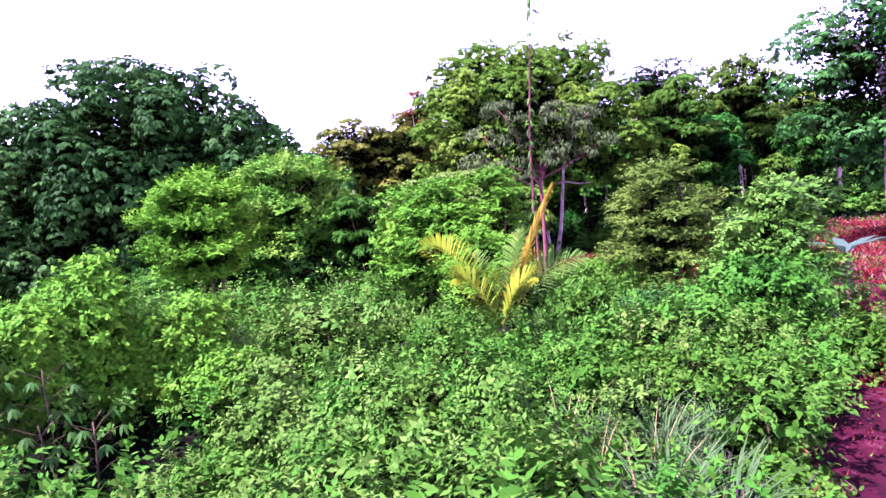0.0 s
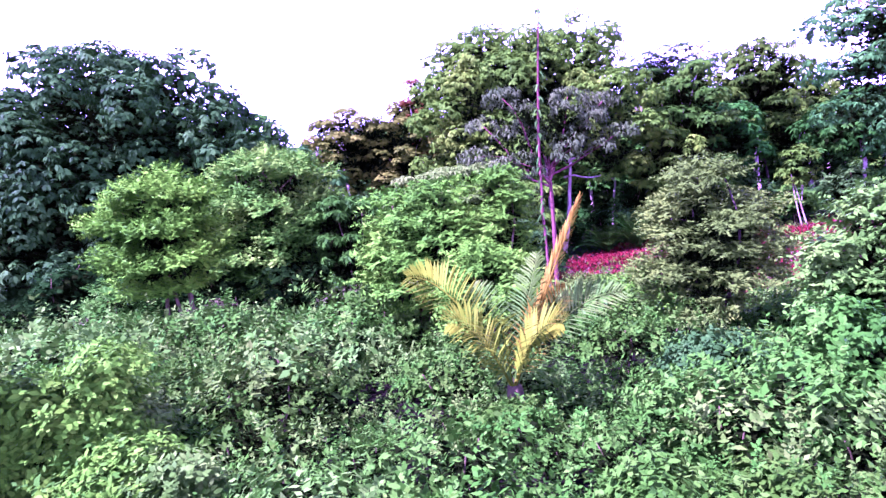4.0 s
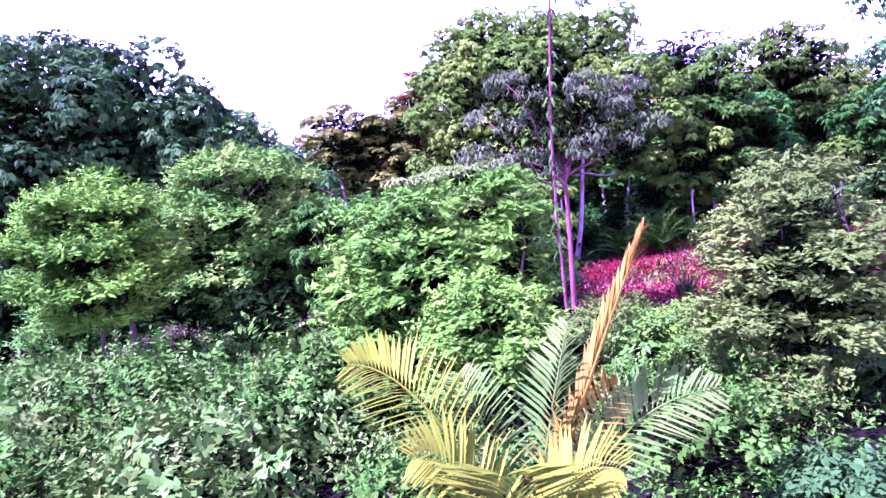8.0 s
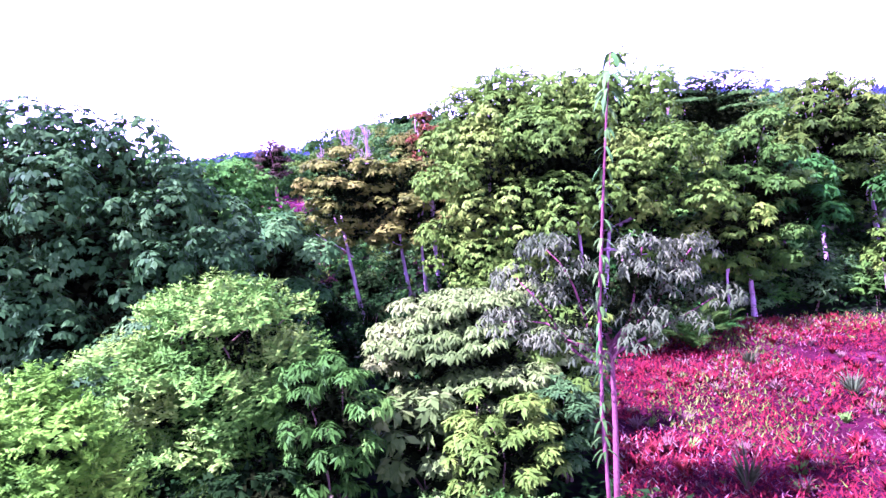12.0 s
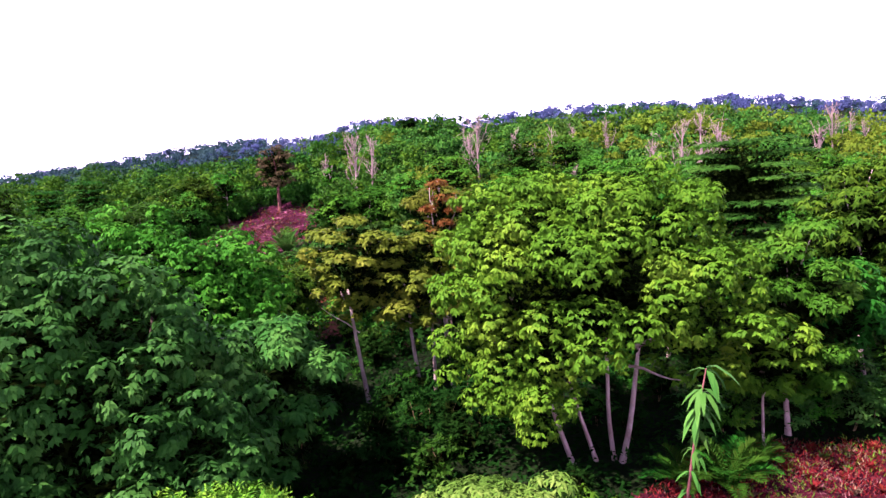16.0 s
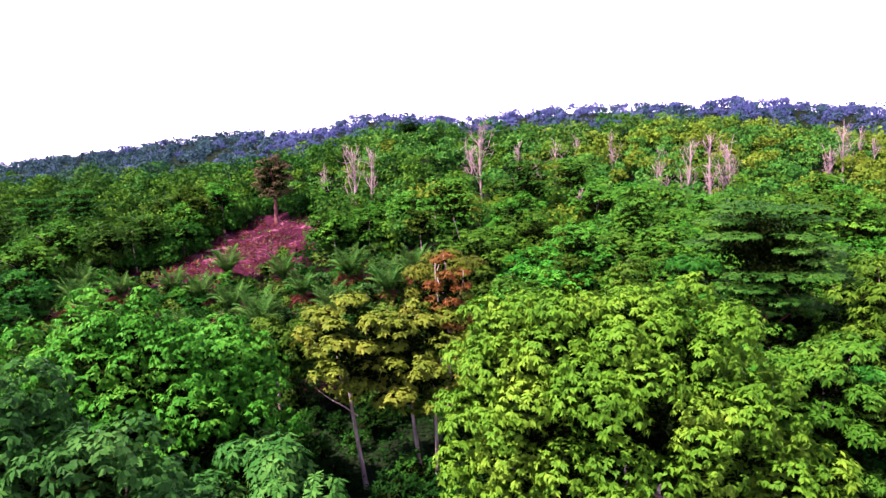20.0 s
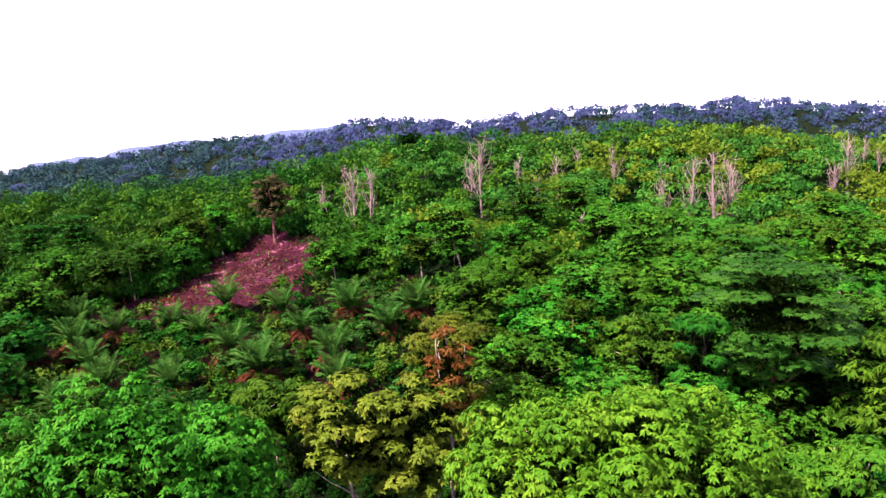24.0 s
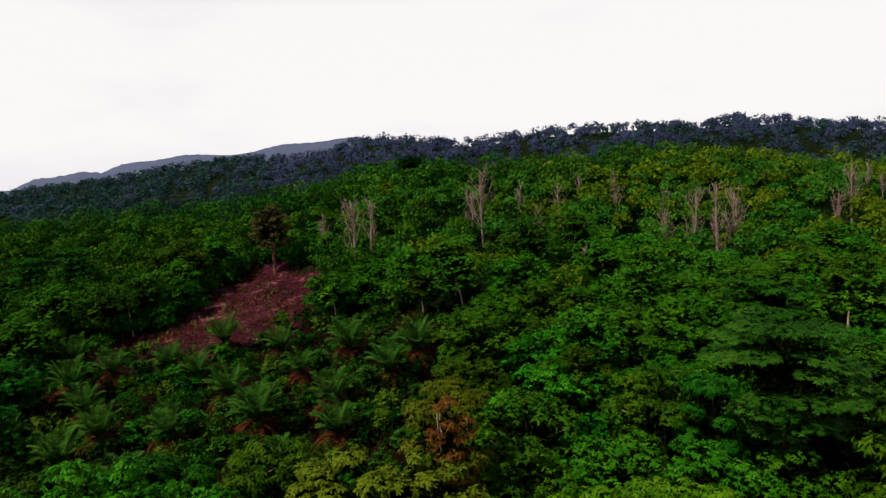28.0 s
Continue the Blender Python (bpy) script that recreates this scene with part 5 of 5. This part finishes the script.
def weeds():
    """Knee-high weeds that cover the old field under the flight."""
    rng = np.random.default_rng(500)
    kinds = []
    for k in range(8):
        r = np.random.default_rng(510 + k)
        b = boughs_in(r, (0, 0, 0.38), (0.55, 0.55, 0.32), 9, 0.26, 1.4, 0.8)
        stems = [(bent(r, (0, 0, -0.1), c[:3], 5, 0.04), 0.012, 0.005) for c in b[:2]]
        kinds.append((stems, b, (WEED, WEED_PALE, WEED, WEED, WEED_PALE, WEED, WEED_PALE, WEED)[k]))
    made, spots = {}, []
    while len(spots) < 275:
        y = 3.7 + 15.4 * rng.random() ** 1.05
        x = rng.uniform(-3.0 - y * 0.62, 3.6 + 0.35 * y)
        if in_field(x + 0.3, y) or hollow(x, y) or (x - 1.42) ** 2 + (y - 10.95) ** 2 < 0.12 or (grassy(x, y) and rng.random() < 0.25):
            continue
        if any((x - a) ** 2 + (y - b) ** 2 < 0.55 ** 2 for a, b in spots):
            continue
        spots.append((x, y))
    for i, (x, y) in enumerate(spots):
        k = i % 8
        if k not in made:
            stems, b, leaf = kinds[k]
            made[k] = woody("weed_shrub", "low leafy weed shrub with small pale green leaves" if leaf is WEED_PALE else "low leafy green weed shrub", "shrub", (x, y), stems, [], b, leaf, STEM,
                            58, 12, 0.075, 0.040, "weeds of the overgrown field", 530 + k, sides=5, fine=False, make=shoots, part="foliage", reach=0.3, tilt=2.2, rise=0.6, droop=0.25)
        else:
            heap = 0.5 + 0.25 * math.sin(x * 1.9 + 1.2 * math.sin(y)) + 0.25 * math.sin(y * 1.6 + math.sin(x * 1.3))
            copy_thing(made[k], place(x, y, rng.uniform(0, 6.28), (0.5 + 1.05 * heap + rng.uniform(-0.1, 0.25)) * (1 + 0.6 * min(max((y - 9.5) / 3, 0), 1) * min(max((0.5 - x) / 2, 0), 1)), -0.03))


def tall_weeds():
    """Taller, half dry weeds in front of the bushes."""
    rng = np.random.default_rng(560)
    spots, made = [], {}
    while len(spots) < 80:
        y = rng.uniform(13.5, 25)
        x = rng.uniform(-13.5, 4.5)
        if in_field(x + 0.5, y) or (y < 15.5 and x > -1.5) or (y > 21.5 and x > 1.5) or (x - 3.1) ** 2 + (y - 24.2) ** 2 < 1.5:
            continue
        if any((x - a) ** 2 + (y - b) ** 2 < 0.95 ** 2 for a, b in spots):
            continue
        spots.append((x, y))
    for i, (x, y) in enumerate(spots):
        k = i % 5
        if k not in made:
            leaf = (WEED_PALE, WEED, WEED_PALE, DRYWEED, MANGO)[k]
            made[k] = bush("tall half-dry brown weed bush" if leaf is DRYWEED else "tall leafy weed bush in front of the larger bushes", (x, y), 1.6, 0.8, 0.8, leaf, 570 + k, 80, 10, 0.15, 0.075, 10, 2, twigs=1, sides=5,
                           name="tall_weed", group="tall weeds before the bushes", reach=0.45, fine=False, tilt=2.0)
        else:
            copy_thing(made[k], place(x, y, rng.uniform(0, 6.28), rng.uniform(0.7, 1.25), -0.04))


def scatter_leaves(name, label, xs, ys, high, length, width, leaf, seed, fine=False, up=0.9, category="undergrowth"):
    rng = np.random.default_rng(seed)
    n = len(xs)
    z = land(xs, ys) + rng.uniform(0, 1, n) ** 1.3 * high
    way = ball(rng, n) * [1, 1, 0.5] + [0, 0, up * 0.3]
    s = rng.uniform(0.6, 1.3, n)
    v = leaves(np.stack([xs, ys, z], -1), way, length * s, width * s, 0.35, fine)
    tagged(new(name, mesh_from(name, *v, leaf)), label, category, kind="stuff")


def undergrowth():
    rng = np.random.default_rng(600)
    for n, y0, y1, ln, seed in ((60000, 3.6, 11.5, 0.078, 601), (36000, 10.5, 24, 0.13, 614), (26000, -9, 3.7, 0.11, 618)):
        y = y0 + (y1 - y0) * rng.random(n)
        x = rng.uniform(-1, 1, n) * (6 + np.abs(y) * 0.75) - 1.0
        clump = np.sin(x * 2.1 + 1.3 * np.sin(y * 1.1)) + np.sin(y * 2.4 + 1.1 * np.sin(x * 1.7)) + rng.normal(0, 0.5, n)
        ok = ~in_field(x, y) & ~hollow(x, y) & ~grassy(x, y) & (clump > -1.2)
        scatter_leaves("undergrowth", "tangled low weeds and creepers covering the ground", x[ok], y[ok], 0.4, ln, ln * 0.52, WEED, seed)
    # leaves added in the hollow, near black to paint its shade
    n = 1500
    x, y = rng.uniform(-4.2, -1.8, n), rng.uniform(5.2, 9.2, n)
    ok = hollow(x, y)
    scatter_leaves("undergrowth", "creeping leaves added in the hollow, near black as painted shade", x[ok], y[ok], 0.22, 0.11, 0.06, SHADY, 613)
    n = 16000
    y = rng.uniform(-14, 24, n)
    x = rng.uniform(-34, 4, n) + 2 * np.sin(y)
    ok = ~in_field(x, y) & ~hollow(x, y) & (np.abs(x + 1) > 5 + y * 0.7)
    scatter_leaves("undergrowth", "sparse weeds round the overgrown field", x[ok], y[ok], 0.5, 0.28, 0.13, WEED, 612)
    n = 60000
    y = 23 + 40 * rng.random(n)
    x = rng.uniform(-1, 1, n) * (8 + y * 0.8) - 0.1 * y
    ok = ~in_field(x, y)
    # near-black leaves here paint the shade below the canopy
    scatter_leaves("undergrowth", "ground cover under the trees, coloured near black as shade", x[ok], y[ok], 0.9, 0.36, 0.2, SHADY, 602, fine=None)
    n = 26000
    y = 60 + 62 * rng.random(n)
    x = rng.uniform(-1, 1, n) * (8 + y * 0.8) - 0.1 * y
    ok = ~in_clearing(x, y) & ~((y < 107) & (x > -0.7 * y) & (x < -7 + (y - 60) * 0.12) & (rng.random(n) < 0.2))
    # same near-black leaves, darkening the gaps as painted shade
    scatter_leaves("undergrowth", "ground cover between the palms and trees, coloured near black as shade", x[ok], y[ok], 1.1, 0.5, 0.3, SHADY, 603, fine=None)
    n = 5000
    y = 101 + 32 * rng.random(n)
    x = rng.uniform(-62, -28, n)
    ok = in_clearing(x, y) & (rng.random(n) < 0.45)
    pale = in_clearing(x, y) & (((x + 43) / 6) ** 2 + ((y - 117) / 6) ** 2 + rng.normal(0, 0.3, n) < 1)
    scatter_leaves("dry_weeds", "bleached brushwood heaped in the middle of the clearing", x[pale], y[pale], 0.3, 0.8, 0.14, PINKWEED, 620, up=0.5, category="weeds")
    scatter_leaves("dry_weeds", "dry reddish stubble and debris on the clearing", x[ok], y[ok], 0.4, 0.6, 0.16, OILPALM_DRY, 605, up=1.0, category="weeds")
    scatter_leaves("dry_weeds", "dark brown felled branches and leaves on the clearing", x[ok] + 0.3, y[ok] + 0.4, 0.5, 1.0, 0.16, OILPALM_DRY, 611, up=0.6, category="weeds")
    q = (rng.random(len(x)) < 0.5) & (np.sin(x * 0.7 + 2 * np.sin(y * 0.31)) + np.sin(y * 0.8 + x * 0.2) > -0.2)
    scatter_leaves("dry_weeds", "low green regrowth on the cleared slope", x[ok & q] + 0.8, y[ok & q], 0.5, 0.6, 0.2, FOREST_A, 608, up=1.0, category="weeds")


def tuft(rng, n, high, lean=0.5, thick=0.012):
    """Verts and faces of one tuft of arching, tapering grass blades."""
    a = rng.uniform(0, 6.28, n)
    ln = high * rng.uniform(0.55, 1.2, n)
    bow = lean * rng.uniform(0.5, 1.3, n)
    s = np.linspace(0, 1, 5)[None]
    out = 0.05 + (ln * 0.75 * bow / (1 + 0.5 * bow))[:, None] * s ** 1.3
    z = ln[:, None] * (1.15 * s - (0.26 * bow)[:, None] * s ** 2.2)
    line = np.stack([np.cos(a)[:, None] * out, np.sin(a)[:, None] * out, z], -1)
    b = a + rng.normal(0, 0.5, n)
    side = np.stack([-np.sin(b), np.cos(b), np.zeros(n)], -1)[:, None] * (thick * np.array([0.35, 0.5, 0.48, 0.34, 0.06]))[None, :, None]
    v = np.stack([line + side, line - side], 2).reshape(-1, 3)
    k = np.arange(n)[:, None, None] * 10 + np.arange(4)[None, :, None] * 2
    return v, [(k + np.array([0, 1, 3, 2])).reshape(-1, 4)]


def tufts(name, label, leaf, spots, n, high, seed, group, lean=0.5, thick=0.02, variants=4):
    rng = np.random.default_rng(seed)
    made = []
    for i, (x, y) in enumerate(spots):
        if i < variants:
            root = new(name)
            root.matrix_basis = place(x, y)
            tagged(root, label, "grass", group)
            child("grass_tussock", mesh_from("grass_tussock", *tuft(rng, n, high, lean, thick), leaf), root)
            made.append(root)
        else:
            copy_thing(made[i % variants], place(x, y, rng.uniform(0, 6.28), rng.uniform(0.5, 1.4)))


def field_plants():
    rng = np.random.default_rng(700)
    def spread(n, gap):
        out = []
        while len(out) < n:
            y = rng.uniform(9, 44)
            x = rng.uniform(3.3, 24)
            if in_field(x - 0.2, y) and all((x - a) ** 2 + (y - b) ** 2 > gap ** 2 for a, b in out):
                out.append((x, y))
        return out
    tufts("red_weed_tuft", "bushy tuft of dry red weeds on the bare earth", REDWEED, spread(200, 0.5), 60, 0.36, 701, "red weeds of the field", 1.6, 0.05)
    tufts("straw_tuft", "tuft of bleached dry grass", STRAW, spread(150, 0.6), 60, 0.34, 702, "dry grass tufts of the field", 1.6, 0.035)
    tufts("green_tuft", "small pale green weed tuft on red earth", WEED_PALE, spread(70, 0.9), 40, 0.3, 703, "green tufts of the field", 1.8, 0.05)
    for n, leaf, seed, label, tall, ln, wd, where in (
            (144000, REDWEED, 604, "reddish dry weeds and stubble on the bare field", 0.32, 0.22, 0.05, 0),
            (17000, PINKWEED, 610, "pale pink withered weeds on the bare field", 0.34, 0.22, 0.05, 3),
            (29000, STRAW, 606, "bleached dry stalks on the bare field", 0.36, 0.24, 0.05, 1),
            (14000, OILPALM_DRY, 607, "dark brown dead leaves on the bare field", 0.15, 0.16, 0.05, 0),
            (62000, OLIVE, 609, "thin green weeds sprouting on the bare field", 0.38, 0.24, 0.05, 2)):
        y = -6 + 50.5 * rng.random(n)
        x = 3 + 24 * rng.random(n) ** 1.2
        ok = in_field(x, y)
        if where:
            ok &= np.sin(x * (0.5 + 0.17 * where) + 1.5 * np.sin(y * 0.4 + where)) + np.sin(y * (0.9 - 0.13 * where) + np.sin(x * 0.5 + where)) + rng.normal(0, 0.35, n) > 0.3
        elif leaf is REDWEED:
            ok &= np.sin(x * 0.8 + 2 * np.sin(y * 0.5)) + np.sin(y * 0.7 + x * 0.3) + rng.normal(0, 0.5, n) > -0.9
        scatter_leaves("dry_weeds", label, x[ok], y[ok], tall, ln * np.clip(y[ok] / 26, 0.3, 1), wd * np.clip(y[ok] / 26, 0.3, 1), leaf, seed, fine=None, up=3.4, category="weeds")
    # spiky rosette plants and the low dark palm at the far edge
    for k, (x, y, s) in enumerate(((6.8, 26.2, 1.0), (12.4, 32.0, 0.8), (10.5, 36.0, 0.7), (14.5, 28.5, 0.8))):
        root = new("spiky_plant")
        root.matrix_basis = place(x, y)
        tagged(root, "spiky rosette plant with grey-green and straw leaves in the red field", "plant", "rosette plants of the field")
        r = np.random.default_rng(720 + k)
        child("leaf_rosette", mesh_from("leaf_rosette", *tuft(r, 60, 1.1 * s, 0.9, 0.06), GREYLEAF), root)
        child("dry_leaf", mesh_from("dry_leaf", *tuft(r, 22, 0.8 * s, 1.3, 0.05), STRAW), root)
    r = np.random.default_rng(730)
    for x, y, s in ((9.2, 39.0, 1.0), (7.6, 39.6, 0.8), (10.9, 40.4, 0.7)):
        root = new("bushy_palm")
        root.matrix_basis = place(x, y)
        tagged(root, "low bushy palm with dark drooping fronds", "palm", "low palms by the field")
        for k in range(18):
            a, lean = k * 2.4, k / 18
            out, rise = (0.5 + 0.6 * lean) * 2.2 * s, (0.95 - 0.75 * lean) * 2.2 * s
            frond(r, (0, 0, 0.3), (np.cos(a) * out, np.sin(a) * out, 0.3 + rise), 0.16, 0.7 * s, 18, FOREST_B, root, wide=0.12)


def foreground():
    """Long grass, dry tufts and the broad-leaved plants where the flight begins."""
    rng = np.random.default_rng(800)
    spots = [(2.1 + 1.3 * rng.random(), 4.9 + 2.0 * rng.random()) for _ in range(26)]
    tufts("long_grass", "clump of long arching green grass", GRASS, spots, 64, 0.52, 801, "long grass beside the weeds", 2.3, 0.017)
    tufts("seed_grass", "pale straw coloured grass with seed heads", SEED, [(2.0, 5.7), (2.5, 5.9), (2.9, 6.0), (2.3, 5.2), (1.9, 6.6), (3.1, 6.8), (2.4, 7.2), (2.8, 5.3), (1.5, 6.9)], 7, 0.75, 802, "seeding grass", 1.1, 0.014, 2)
    tufts("withered_tuft", "withered purple-brown grass tuft", PURPLE, [(3.3, 5.35), (2.95, 5.2), (2.1, 5.5), (1.95, 5.1), (3.1, 5.9)], 60, 0.40, 803, "withered tufts", 1.9, 0.017, 2)
    # palmate leaves of a cassava-like plant
    # the tall one at y 4.6 is out of view, added to shade the hollow
    for x, y, h in ((-3.65, 7.05, 0.95), (-3.95, 7.6, 1.4), (-3.35, 7.5, 0.8), (-3.9, 6.6, 1.5), (-3.5, 4.6, 2.1)):
        root = new("cassava_plant")
        root.matrix_basis = place(x, y)
        tagged(root, "cassava plant with dark hand-shaped leaves on thin stems", "plant", "cassava plants")
        child("stem", mesh_from("stem", *tube(bent(rng, (0, 0, -0.1), (0.05, 0, h), 6, 0.02), np.linspace(0.018, 0.008, 6), 6), STEM), root)
        for k in range(13):
            a = k * 2.4
            z = h * (0.35 + 0.65 * k / 12)
            e = np.array([np.cos(a) * 0.34, np.sin(a) * 0.34, z + 0.08])
            stalk = tube([(0.03, 0, z - 0.1), (e[0] * 0.6, e[1] * 0.6, z + 0.03), tuple(e)], [0.005, 0.004, 0.003], 5)
            spread = a + np.linspace(-1.6, 1.6, 6)
            way = np.stack([np.cos(spread), np.sin(spread), np.full(6, -0.55)], -1)
            lf = child("leaf_stalk", mesh_from("leaf_stalk", *stalk, STEM), root)
            child("leaf", mesh_from("leaf", *leaves(np.repeat(e[None], 6, 0), way, rng.uniform(0.13, 0.19, 6), 0.045, 0.3), MIDGREEN if k % 3 else WEED), lf)
    # banana plant at the far side of the bare strip
    root = new("banana_plant")
    root.matrix_basis = place(8.1, 13.4)
    tagged(root, "banana plant with broad pale blue-green leaves", "plant")
    child("stem", mesh_from("stem", *tube([(0, 0, -0.1), (0, 0, 0.7), (0.05, 0, 1.2)], [0.12, 0.1, 0.06], 8), STEM), root)
    for k in range(7):
        a = k * 2.4 + 0.4
        way = np.array([[np.cos(a), np.sin(a), 0.75]])
        child("leaf", mesh_from("leaf", *leaves([(0.03, 0, 1.15)], way, 0.85, 0.26, 0.35), BANANA), root)


weeds()
tall_weeds()
undergrowth()
field_plants()
foreground()
